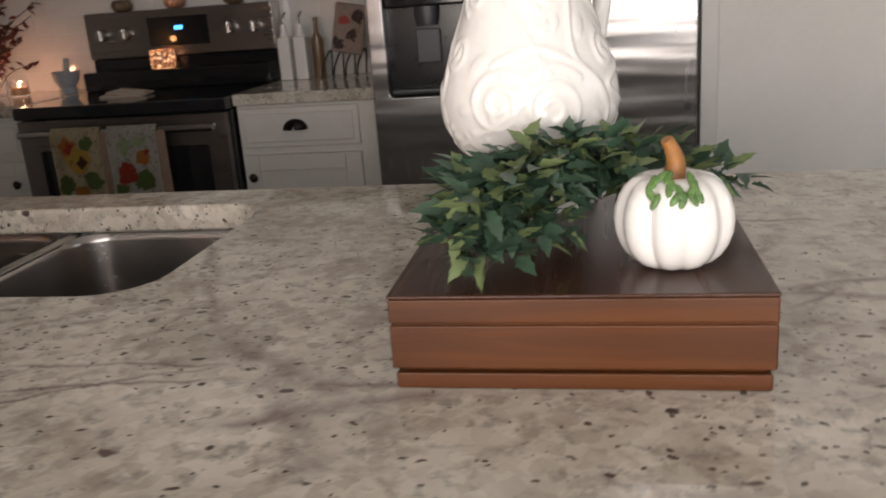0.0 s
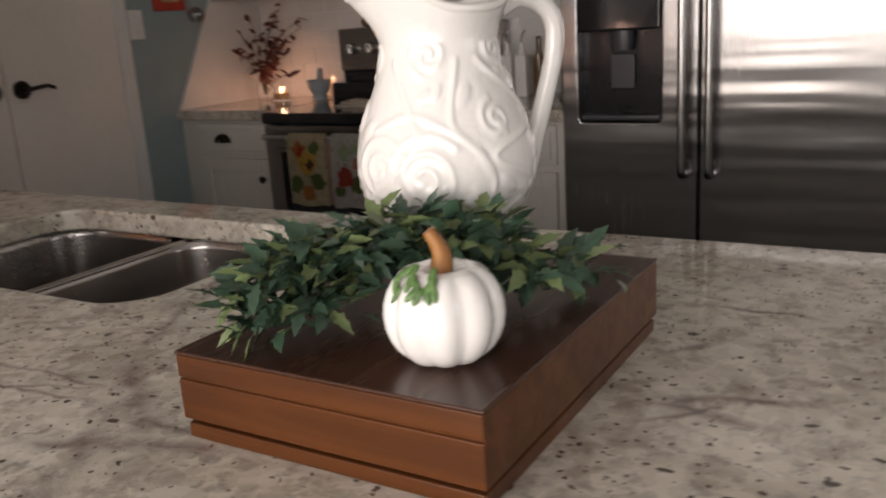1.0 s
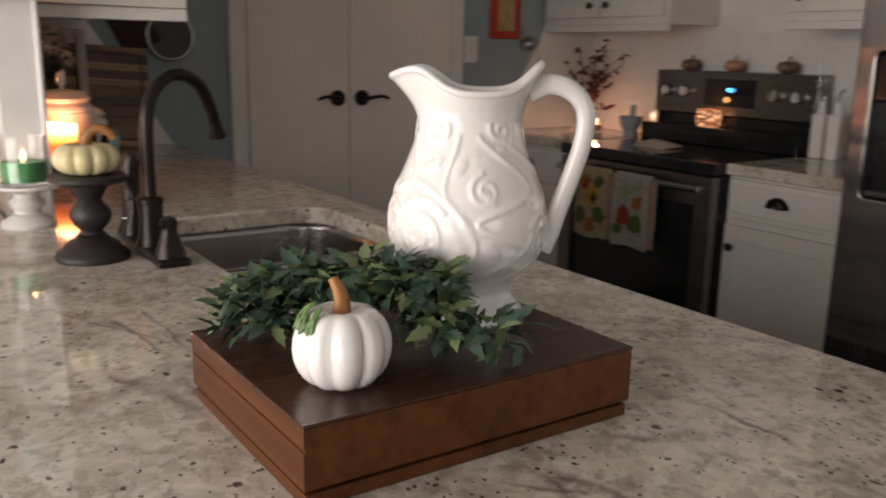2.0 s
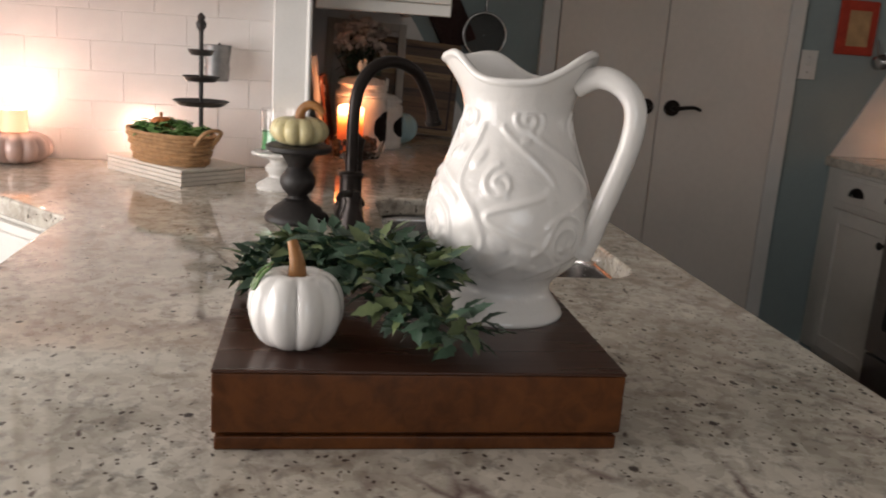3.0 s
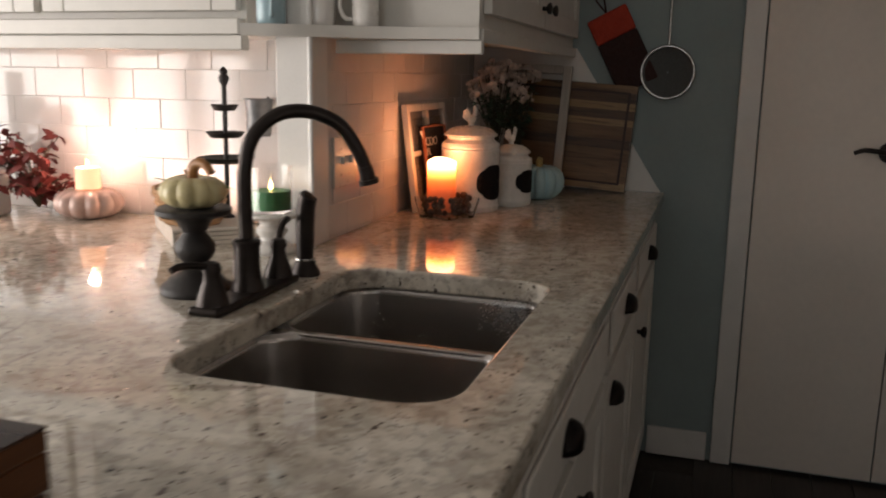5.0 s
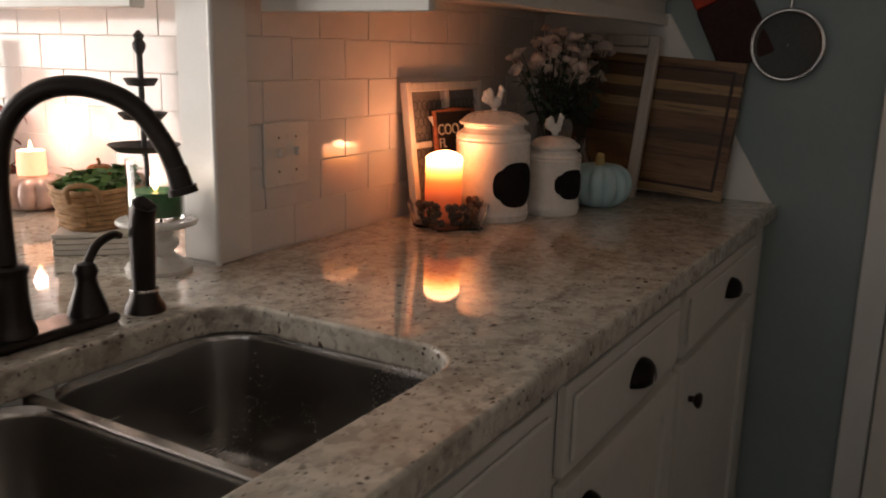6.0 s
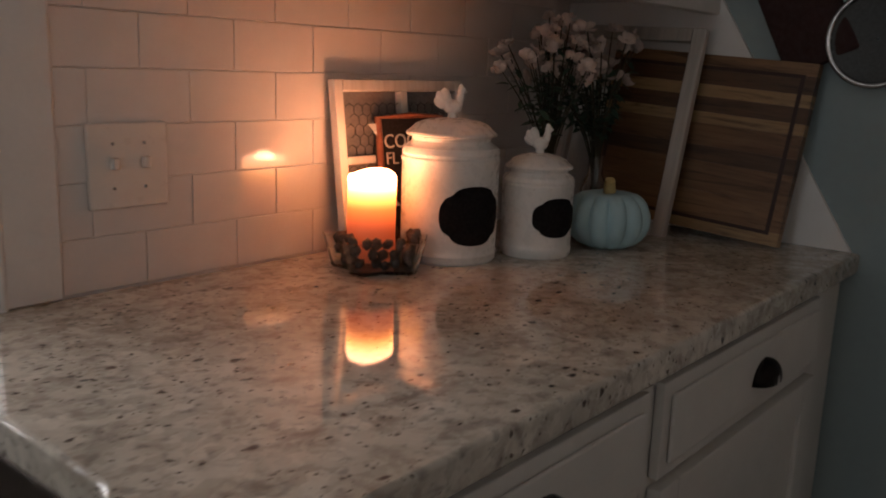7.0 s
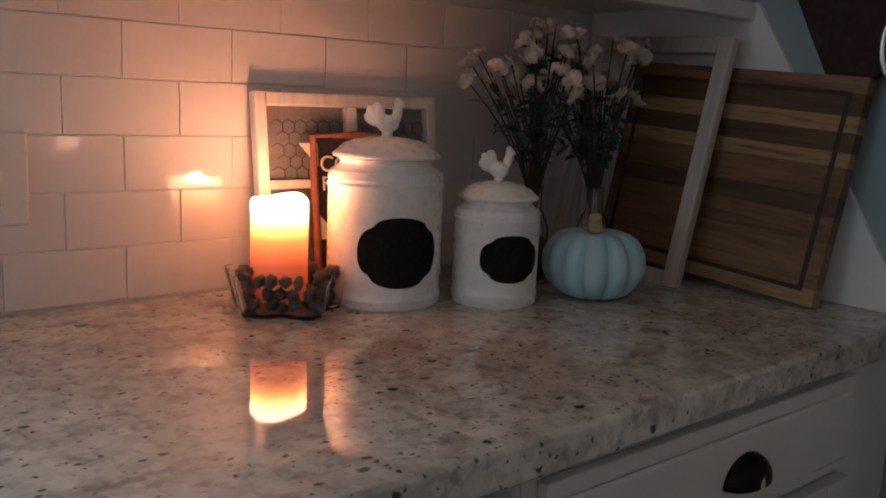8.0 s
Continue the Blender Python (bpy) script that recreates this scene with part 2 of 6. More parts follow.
def emissive_wax(height):
    """Candle wax with the sunk flame's glow painted as emission: bright above, red below."""
    m, nt, b = nodes_of("emissive_wax")
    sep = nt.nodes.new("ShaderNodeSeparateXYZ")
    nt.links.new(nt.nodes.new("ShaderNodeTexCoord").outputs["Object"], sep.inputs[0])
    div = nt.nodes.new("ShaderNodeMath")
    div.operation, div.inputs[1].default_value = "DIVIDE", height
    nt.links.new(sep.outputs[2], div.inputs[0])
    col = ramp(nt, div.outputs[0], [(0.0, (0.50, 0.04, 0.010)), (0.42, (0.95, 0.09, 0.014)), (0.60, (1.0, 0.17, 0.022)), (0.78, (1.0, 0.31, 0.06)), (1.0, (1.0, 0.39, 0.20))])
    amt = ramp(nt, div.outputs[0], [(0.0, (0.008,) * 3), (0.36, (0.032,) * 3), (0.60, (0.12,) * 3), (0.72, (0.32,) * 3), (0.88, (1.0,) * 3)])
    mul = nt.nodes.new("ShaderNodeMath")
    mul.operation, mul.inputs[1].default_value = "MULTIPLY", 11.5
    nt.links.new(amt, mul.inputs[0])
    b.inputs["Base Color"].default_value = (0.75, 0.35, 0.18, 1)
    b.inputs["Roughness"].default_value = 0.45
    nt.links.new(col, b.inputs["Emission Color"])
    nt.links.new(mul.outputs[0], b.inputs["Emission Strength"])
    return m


GRANITE = granite()
CAB_WHITE = plain("cabinet_white", (0.66, 0.635, 0.59), 0.38, var=0.05, relief=0.05)
TRIM_WHITE = plain("trim_white", (0.74, 0.72, 0.69), 0.4, var=0.05, relief=0.05)
DOOR_WHITE = plain("door_white", (0.80, 0.735, 0.67), 0.45, var=0.06, scale=3, relief=0.06)
WALL_BLUE = plain("wall_blue", (0.275, 0.335, 0.338), 0.75, var=0.06, scale=4, relief=0.2)
# tan of the unseen south and east walls, kept dark to limit bounce
WALL_TAN = plain("wall_tan", (0.26, 0.23, 0.20), 0.8, var=0.05, scale=4, relief=0.2)
WALL_WHITE = plain("wall_white", (0.82, 0.80, 0.77), 0.7, var=0.04, scale=4, relief=0.2)
# unseen ceiling, toned down to cut light bounced onto the cabinets
CEIL = plain("ceiling_cream", (0.52, 0.50, 0.47), 0.8, var=0.04, scale=3, relief=0.3)
TILE = plain("glazed_tile", (0.74, 0.72, 0.70), 0.06, var=0.04, scale=20, relief=0.05, per_piece=0.06)
TILE.node_tree.nodes["Principled BSDF"].inputs["IOR"].default_value = 1.65
GROUT = plain("grout", (0.76, 0.74, 0.71), 0.85, var=0.1, scale=40)
FLOORW = wood("floor_wood", (0.016, 0.010, 0.0075), (0.042, 0.025, 0.018), 0.38, axis=0, per_piece=0.3)
BOX_TOP = wood("mahogany_top", (0.040, 0.017, 0.011), (0.075, 0.032, 0.020), 0.28, axis=1, coat=0.25)
BOX_SIDE = wood("mahogany_side", (0.046, 0.0145, 0.0046), (0.130, 0.044, 0.0125), 0.34, axis=0, coat=0.12)
BRONZE = plain("oil_rubbed_bronze", (0.028, 0.022, 0.020), 0.32, metal=0.7, var=0.25, scale=30)
IRON = plain("black_iron", (0.018, 0.015, 0.014), 0.5, var=0.3, scale=40, relief=0.4)
STEEL = steel("brushed_steel", (0.50, 0.49, 0.48), 0.24, axis=0)
SINK = steel("sink_steel", (0.47, 0.445, 0.425), 0.25, axis=0)
FRIDGE = brushed("refrigerator_steel", (0.36, 0.35, 0.35), 0.24, 0.6, 0.0)
OVEN = steel("oven_steel", (0.27, 0.25, 0.24), 0.3, axis=0)
BLACKG = plain("black_enamel", (0.012, 0.012, 0.013), 0.08, var=0.2, relief=0.02)
for box_wood in (BOX_TOP, BOX_SIDE):
    box_wood.node_tree.nodes["Principled BSDF"].inputs["Specular IOR Level"].default_value = 0.2
CERAMIC = plain("white_ceramic", (0.80, 0.775, 0.745), 0.14, var=0.035, scale=18, relief=0.06, coat=0.5)
JUG_GLAZE = plain("jug_glaze", (0.81, 0.785, 0.755), 0.16, var=0.03, scale=6, relief=0.8, coat=0.3)
CRACKLE = plain("cream_glaze", (0.80, 0.775, 0.735), 0.28, var=0.06, scale=25, relief=0.15)
nt_ = CRACKLE.node_tree
chip = noise_tex(nt_, coords(nt_, (1, 1, 2.4)), 46, 6, 0.72)
old = nt_.nodes["Principled BSDF"].inputs["Base Color"].links[0].from_socket
nt_.links.new(mixc(nt_, ramp(nt_, chip, [(0.685, (0, 0, 0)), (0.715, (0.8,) * 3)]), old, (0.22, 0.17, 0.13)), nt_.nodes["Principled BSDF"].inputs["Base Color"])
GLASS = glass("clear_glass")


# ---- mesh helpers ----
def weighted(bm):
    """Corner normals weighted by face area, so that bevelled slabs stay flat on their faces."""
    made = {}
    for v in bm.verts:
        todo = set(v.link_faces)
        while todo:
            group, edge = [], [todo.pop()]
            while edge:
                f = edge.pop()
                group.append(f)
                for e in f.edges:
                    if e.smooth and v in e.verts:
                        for g in e.link_faces:
                            if g in todo:
                                todo.discard(g)
                                edge.append(g)
            n = Vector()
            for f in group:
                n += f.normal * f.calc_area() ** 2
            n = n.normalized() if n.length > 0 else v.normal
            for f in group:
                made[(f.index, v.index)] = n
    return [made[(f.index, lp.vert.index)] for f in bm.faces for lp in f.loops]


def finish(name, bm, material, smooth=35):
    """A mesh object from a bmesh, smooth but for edges sharper than the angle."""
    bmesh.ops.recalc_face_normals(bm, faces=bm.faces[:])
    for f in bm.faces:
        f.smooth = True
    for e in bm.edges:
        if len(e.link_faces) == 2 and e.calc_face_angle(0) > radians(smooth + 12 if smooth == 35 else smooth):
            e.smooth = False
    me = bpy.data.meshes.new(name)
    flat = None
    if smooth == 35 and len(bm.faces) < 700:
        bm.faces.index_update(), bm.verts.index_update(), bm.normal_update()
        flat = weighted(bm)
    bm.to_mesh(me)
    bm.free()
    if flat:
        me.normals_split_custom_set(flat)
    for mt in (material if isinstance(material, (list, tuple)) else [material]):
        me.materials.append(mt)
    return me


def part(name, bm, material, parent=None, label="", smooth=35, at=None):
    ob = new(name, finish(name, bm, material, smooth))
    ob.parent = parent
    if at is not None:
        ob.matrix_basis = at
    return tagged(ob, label=label)


def thing(name, place, label, category, group="", rz=0):
    ob = new(name)
    ob.empty_display_size = 0.05
    ob.matrix_basis = pose(*place, 0, 0, rz)
    return tagged(ob, label, category, group)


def box(bm, x0, x1, y0, y1, z0, z1, r=0.0, segs=1):
    g = bmesh.ops.create_cube(bm, size=1.0)["verts"]
    for v in g:
        v.co = Vector((x0 if v.co.x < 0 else x1, y0 if v.co.y < 0 else y1, z0 if v.co.z < 0 else z1))
    if r:
        es = {e for v in g for e in v.link_edges}
        bmesh.ops.bevel(bm, geom=list(es), offset=r, segments=segs, affect="EDGES", profile=0.5)
    return bm


def boxm(*a, **k):
    return box(bmesh.new(), *a, **k)


def lathe(bm, prof, segs=32, shape=None, cap=True):
    """Turn (radius, height) pairs round z; shape(angle, i, r, z) may move a point."""
    rings = []
    for i, (r, z) in enumerate(prof):
        ring = []
        for k in range(segs):
            a = 2 * math.pi * k / segs
            rr, zz = shape(a, i, r, z) if shape else (r, z)
            ring.append(bm.verts.new((rr * math.cos(a), rr * math.sin(a), zz)))
        rings.append(ring)
    for p, q in zip(rings, rings[1:]):
        for k in range(segs):
            bm.faces.new((p[k], p[(k + 1) % segs], q[(k + 1) % segs], q[k]))
    if cap:
        for ring in (rings[0], rings[-1]):
            bm.faces.new(ring)
    return bm


def lathem(*a, **k):
    return lathe(bmesh.new(), *a, **k)


def tube(bm, pts, rad, segs=10, flat=1.0):
    """A round rod along points; rad is a number or a function of 0..1."""
    pts = [Vector(p) for p in pts]
    up, rings = None, []
    for i, p in enumerate(pts):
        d = (pts[min(i + 1, len(pts) - 1)] - pts[max(i - 1, 0)]).normalized()
        if up is None:
            up = d.orthogonal().normalized()
        up = (up - d * up.dot(d)).normalized()
        side = d.cross(up)
        r = rad(i / (len(pts) - 1)) if callable(rad) else rad
        rings.append([bm.verts.new(p + (up * math.cos(2 * math.pi * k / segs) + side * math.sin(2 * math.pi * k / segs) * flat) * r) for k in range(segs)])
    for a, b in zip(rings, rings[1:]):
        for k in range(segs):
            bm.faces.new((a[k], a[(k + 1) % segs], b[(k + 1) % segs], b[k]))
    bm.faces.new(rings[0])
    bm.faces.new(rings[-1])
    return bm


def tubem(*a, **k):
    return tube(bmesh.new(), *a, **k)


def bez(p, n=16):
    """Points on a smooth curve through the given ones."""
    p = [Vector(q) for q in p]
    q = [p[0] * 2 - p[1]] + p + [p[-1] * 2 - p[-2]]
    out = []
    for i in range(1, len(q) - 2):
        for k in range(n):
            t = k / n
            out.append(0.5 * ((2 * q[i]) + (q[i + 1] - q[i - 1]) * t + (2 * q[i - 1] - 5 * q[i] + 4 * q[i + 1] - q[i + 2]) * t * t + (3 * q[i] - q[i - 1] - 3 * q[i + 1] + q[i + 2]) * t ** 3))
    return out + [p[-1]]


def prism(bm, outline, z0, z1, holes=()):
    """A slab between two heights from an outline with holes."""
    edges = []
    for loop in (outline, *holes):
        vs = [bm.verts.new((x, y, z1)) for x, y in loop]
        edges += [bm.edges.new((a, b)) for a, b in zip(vs, vs[1:] + vs[:1])]
    got = bmesh.ops.triangle_fill(bm, use_beauty=True, use_dissolve=False, edges=edges)
    faces = [g for g in got["geom"] if isinstance(g, bmesh.types.BMFace)]
    ext = bmesh.ops.extrude_face_region(bm, geom=faces)
    bmesh.ops.translate(bm, verts=[v for v in ext["geom"] if isinstance(v, bmesh.types.BMVert)], vec=(0, 0, z0 - z1))
    return bm


def rounded(x0, x1, y0, y1, r, n=6):
    out = []
    for cx, cy, a0 in ((x1 - r, y1 - r, 0), (x0 + r, y1 - r, 90), (x0 + r, y0 + r, 180), (x1 - r, y0 + r, 270)):
        out += [(cx + r * math.cos(radians(a0 + 90 * k / n)), cy + r * math.sin(radians(a0 + 90 * k / n))) for k in range(n + 1)]
    return out


def structure(name, bm, material, label="", smooth=35):
    return tagged(part(name, bm, material, None, "", smooth), label, name.split("_")[0], kind="structure")


# ---- the shell of the rooms ----
X_W, Y_N, Z_C, Y_TILE, X_NOOK = -2.50, 3.44, 2.45, 0.70, -1.46
CT = 0.92
structure("floor", boxm(-4.0, 3.6, -3.2, 3.7, -0.2, -0.012), plain("subfloor", (0.03, 0.02, 0.016), 0.6), "dark stained wooden plank floor of the kitchen")
structure("ceiling", boxm(-4.0, 3.6, -3.2, 3.7, Z_C, Z_C + 0.15), CEIL, "unseen plain cream ceiling closing in the kitchen")
structure("wall_west", boxm(X_W - 0.15, X_W, 0.58, Y_N, 0, Z_C), WALL_BLUE, "dusty blue painted wall beside the double doors")
structure("wall_north", boxm(X_W - 0.15, 3.6, Y_N, Y_N + 0.15, 0, Z_C), WALL_WHITE, "white wall behind the cooker and refrigerator")
structure("wall_backsplash", boxm(X_W, -1.230, 0.632, Y_TILE - 0.0035, 0, Z_C), GROUT, "half wall behind the sink counter with white tiles")
structure("wall_nook", boxm(X_NOOK - 0.15, X_NOOK, -3.2, 0.632, 0, Z_C), GROUT, "white tiled wall of the coffee nook")


def wall_with_windows(name, length_axis, at, spans, lo, hi, thick, label):
    """A wall with window openings through it: spans are (start, end) along the wall."""
    bm = bmesh.new()
    z0, z1 = (0.45 if length_axis == "x" else 0.90), 2.0
    edges = [lo] + [v for sp in spans for v in sp] + [hi]

    def piece(a, b, p, q):
        if length_axis == "x":
            box(bm, a, b, at, at + thick, p, q)
        else:
            box(bm, at, at + thick, a, b, p, q)
    for i in range(0, len(edges), 2):
        piece(edges[i], edges[i + 1], 0, Z_C)
    for a, b in spans:
        piece(a, b, 0, z0)
        piece(a, b, z1, Z_C)
    return structure(name, bm, WALL_TAN, label)


wall_with_windows("wall_south", "x", -1.5, [(-1.05, 0.05), (0.22, 0.80), (1.0, 1.35)], -1.46, 3.6, 0.2, "unseen tan wall with windows behind the breakfast side")
# unseen wall; its opening is made up to hold the east fill lamp
wall_with_windows("wall_east", "y", 3.4, [(0.3, 1.7)], -2.0, 3.44, 0.2, "unseen tan wall with an opening added for the east fill light")
structure("pantry_wall", boxm(0.36, 3.4, 2.74, Y_N, 0, Z_C), WALL_WHITE, "plain white wall boxing in the refrigerator")
structure("trim", boxm(0.335, 0.385, 2.72, 2.738, 0, 2.2, r=0.003), TRIM_WHITE, "narrow white trim board beside the refrigerator")
structure("baseboard", boxm(X_W, X_W + 0.014, 1.36, 1.56, 0, 0.10, r=0.003), TRIM_WHITE, "white wooden baseboard")
structure("baseboard", boxm(X_W, X_W + 0.014, 2.66, 2.87, 0, 0.10, r=0.003), TRIM_WHITE, "white wooden baseboard")
post = structure("corner_post", boxm(-1.304, -1.226, 0.627, 0.712, CT, Z_C, r=0.004), TRIM_WHITE, "white painted wooden post at the end of the half wall")
part("bead", tubem([(-1.226, 0.709, CT), (-1.226, 0.709, 2.4)], 0.006), TRIM_WHITE, post)

# ---- the double doors ----
def door_leaf(name, y0, y1, knob_y, way, label):
    d = tagged(new(name), label, "door", "double doors", "structure")
    part("panel", boxm(X_W + 0.004, X_W + 0.022, y0, y1, 0.012, 2.04, r=0.002), DOOR_WHITE, d)
    part("door_rose", tubem([(X_W + 0.022, knob_y, 1.08), (X_W + 0.034, knob_y, 1.08)], 0.032, 20), BRONZE, d)
    part("door_handle", tubem(bez([(X_W + 0.034, knob_y, 1.08), (X_W + 0.068, knob_y, 1.08), (X_W + 0.072, knob_y + way * 0.03, 1.084), (X_W + 0.070, knob_y + way * 0.075, 1.088), (X_W + 0.068, knob_y + way * 0.105, 1.078)], 6), lambda t: 0.0095 - 0.003 * t, 8), BRONZE, d, "dark bronze lever handle")


door_leaf("door_1", 1.645, 2.076, 2.022, -1, "closed off-white pantry door with a dark bronze lever")
door_leaf("door_2", 2.080, 2.580, 2.134, 1, "closed off-white pantry door with a dark bronze lever")
for y0, y1 in ((1.575, 1.641), (2.584, 2.650)):
    structure("door_casing", boxm(X_W, X_W + 0.022, y0, y1, 0, 2.10, r=0.004), TRIM_WHITE, "white door casing")
structure("door_casing", boxm(X_W, X_W + 0.022, 1.575, 2.650, 2.101, 2.17, r=0.004), TRIM_WHITE, "white door casing")

# ---- the granite tops ----
SX0, SX1, SY0, SY1, SDIV = -1.085, -0.447, 0.868, 1.262, -0.775
HOLE = rounded(SX0, SX1, SY0, SY1, 0.07, 8)
OUT = [(0.78, 0.29), (0.78, 1.366), (X_W, 1.366), (X_W, Y_TILE), (-1.224, Y_TILE), (-1.224, 0.625), (X_NOOK, 0.625), (X_NOOK, -1.297), (-1.10, -1.297), (-1.10, -0.05), (-0.765, 0.285)]


def slab(outline, holes=()):
    bm = prism(bmesh.new(), outline, CT - 0.04, CT, holes)
    rim = [e for e in bm.edges if len(e.link_faces) == 2 and e.calc_face_angle(0) > 1.2 and abs(e.verts[0].co.z - e.verts[1].co.z) < 1e-5]
    bmesh.ops.bevel(bm, geom=rim, offset=0.006, segments=3, affect="EDGES", profile=0.5)
    return bm


peninsula = tagged(part("peninsula_worktop", slab(OUT, [HOLE]), GRANITE), "polished cream granite worktop with brown flecks and sink cutout", "worktop")
tagged(part("worktop", slab([(X_W, 2.85), (-1.97, 2.85), (-1.97, Y_N), (X_W, Y_N)]), GRANITE), "cream granite worktop in the corner beside the cooker", "worktop")
tagged(part("worktop", slab([(-1.175, 2.85), (-0.66, 2.85), (-0.66, Y_N), (-1.175, Y_N)]), GRANITE), "cream granite worktop between cooker and refrigerator", "worktop")

# ---- sink ----
sink = thing("double_sink", (0, 0, CT - 0.042), "brushed stainless steel double bowl undermount sink", "sink")


def bowl(x0, x1):
    bm = bmesh.new()
    rings = []
    for grow, z, r in ((0.006, 0.0, 0.06), (0.004, -0.004, 0.06), (0.0, -0.012, 0.06), (-0.012, -0.17, 0.05), (-0.03, -0.19, 0.045), (-0.06, -0.197, 0.03)):
        rings.append([bm.verts.new((x, y, z)) for x, y in rounded(x0 - grow, x1 + grow, SY0 - 0.004 - grow, SY1 + 0.004 + grow, r)])
    for a, b in zip(rings, rings[1:]):
        for k in range(len(a)):
            bm.faces.new((a[k], a[(k + 1) % len(a)], b[(k + 1) % len(a)], b[k]))
    bm.faces.new(rings[-1])
    return bm


for x0, x1 in ((SX0 - 0.004, SDIV - 0.012), (SDIV + 0.012, SX1 + 0.004)):
    b = part("bowl", bowl(x0, x1), SINK, sink)
    cx, cy = (x0 + x1) / 2, (SY0 + SY1) / 2
    part("drain", lathem([(0.045, -0.196), (0.043, -0.192), (0.034, -0.194), (0.03, -0.199), (0.005, -0.199)], 24), STEEL, b, at=pose(cx, cy, 0))
part("divider", boxm(SDIV - 0.0085, SDIV + 0.0085, SY0 - 0.01, SY1 + 0.01, -0.020, 0.0008, r=0.003, segs=3), SINK, sink)


# ---- wooden chest ----
BX0, BX1, BY0, BY1, BT = -0.118, 0.153, 0.651, 1.011, 0.994
chest = thing("wooden_chest", ((BX0 + BX1) / 2, (BY0 + BY1) / 2, CT), "reddish brown mahogany silverware chest with a dark top, closed", "box")
hw, hd, hh = (BX1 - BX0) / 2, (BY1 - BY0) / 2, BT - CT
part("plinth", boxm(-hw + 0.002, hw - 0.002, -hd + 0.002, hd - 0.002, 0, 0.013, r=0.0015), BOX_SIDE, chest)
part("bead", boxm(-hw + 0.006, hw - 0.006, -hd + 0.006, hd - 0.006, 0.0132, 0.0165, r=0.0008), BOX_SIDE, chest)
part("body", boxm(-hw, hw, -hd, hd, 0.0168, hh - 0.0232, r=0.0014), BOX_SIDE, chest)
part("seam", boxm(-hw + 0.002, hw - 0.0001, -hd + 0.002, hd - 0.0015, hh - 0.0246, hh - 0.0207), BOX_SIDE, chest, "thin gap under the lid")
part("lid", boxm(-hw, hw, -hd, hd, hh - 0.0221, hh - 0.003, r=0.0015), BOX_SIDE, chest)
part("top", boxm(-hw - 0.0005, hw + 0.0005, -hd - 0.0005, hd + 0.0005, hh - 0.0029, hh, r=0.0012, segs=2), BOX_TOP, chest, "dark polished top")

# ---- the jug ----
JUG_H = 0.90
jug = thing("pitcher", (-0.030, 0.934, BT), "large glossy white ceramic pitcher with raised scrolls, on the chest", "pitcher", rz=53)
JP = [(0.0655, 0.000), (0.0665, 0.004), (0.064, 0.009), (0.0585, 0.016), (0.0525, 0.026), (0.0475, 0.036), (0.0465, 0.041), (0.052, 0.046), (0.062, 0.053), (0.073, 0.065), (0.081, 0.080), (0.0865, 0.100), (0.0875, 0.118), (0.0850, 0.138),
      (0.0795, 0.158), (0.0720, 0.178), (0.0645, 0.198), (0.0585, 0.216), (0.0555, 0.232), (0.0550, 0.246), (0.0575, 0.260), (0.0610, 0.272), (0.0630, 0.280)]


JP = [(r * 0.985, z * JUG_H) for r, z in JP]


def jug_radius(z):
    for (r0, z0), (r1, z1) in zip(JP, JP[1:]):
        if z0 <= z <= z1:
            t = (z - z0) / (z1 - z0)
            return r0 + (r1 - r0) * t
    return JP[-1][0]


def jug_shape(a, i, r, z):
    """The lip: a pulled spout between two raised wings, and a rise towards the handle. The handle is at angle 0."""
    f = abs((math.degrees(a) + 180) % 360 - 180)
    g = 180 - f
    k = max(0.0, min(1.0, (z / JUG_H - 0.225) / 0.055))
    k = k * k
    dz = 0.022 * math.exp(-((g - 40) / 26) ** 2) + 0.013 * math.exp(-(g / 28) ** 2) + 0.031 * math.exp(-(f / 34) ** 2)
    dr = 0.022 * math.exp(-(g / 38) ** 2) + 0.013 * math.exp(-(f / 34) ** 2)
    return r + dr * k, z + (dz - 0.013) * k


part("handle", tubem(bez([(0.061, 0, 0.243), (0.083, 0, 0.253), (0.107, 0, 0.246), (0.122, 0, 0.226), (0.121, 0, 0.194), (0.111, 0, 0.158), (0.098, 0, 0.118), (0.089, 0, 0.090), (0.081, 0, 0.076)], 6),
                     lambda t: 0.0125 - 0.003 * abs(math.sin(3 * t)) * 0.5 + 0.0015 * (t > 0.93), 14, 0.85), JUG_GLAZE, jug)


def scroll(a0, z0, size, turns, start, hand):
    """A spiral on the jug's side round (a0, z0)."""
    out = []
    for k in range(int(26 * turns) + 1):
        t = k / (26 * turns)
        ang = radians(start) + hand * t * turns * 2 * math.pi
        rr = size * (1 - 0.86 * t)
        out.append((a0 + math.degrees(rr * math.cos(ang) / jug_radius(z0)), z0 + rr * math.sin(ang)))
    return out


# raised decoration: scrolls, vines and leaves as a height over the turned body
rng = random.Random(4)
VINES, BUDS = [], []
for a0, z0, size, turns, st, hand in ((-123, 0.112, 0.043, 2.3, 40, 1), (-20, 0.105, 0.030, 1.9, 150, -1), (62, 0.112, 0.036, 2.0, 60, 1), (130, 0.105, 0.032, 1.9, 120, -1), (205, 0.118, 0.035, 1.9, 20, 1),
                                      (-120, 0.228, 0.020, 1.7, 250, -1), (-52, 0.232, 0.019, 1.7, 300, 1), (20, 0.225, 0.018, 1.6, 260, -1), (95, 0.232, 0.020, 1.7, 280, 1), (170, 0.225, 0.019, 1.6, 250, -1), (-72, 0.165, 0.018, 1.5, 100, 1), (35, 0.172, 0.017, 1.5, 10, -1), (165, 0.170, 0.017, 1.5, 200, 1)):
    VINES.append(scroll(a0, z0 * JUG_H, size * 0.93, turns, st, hand))
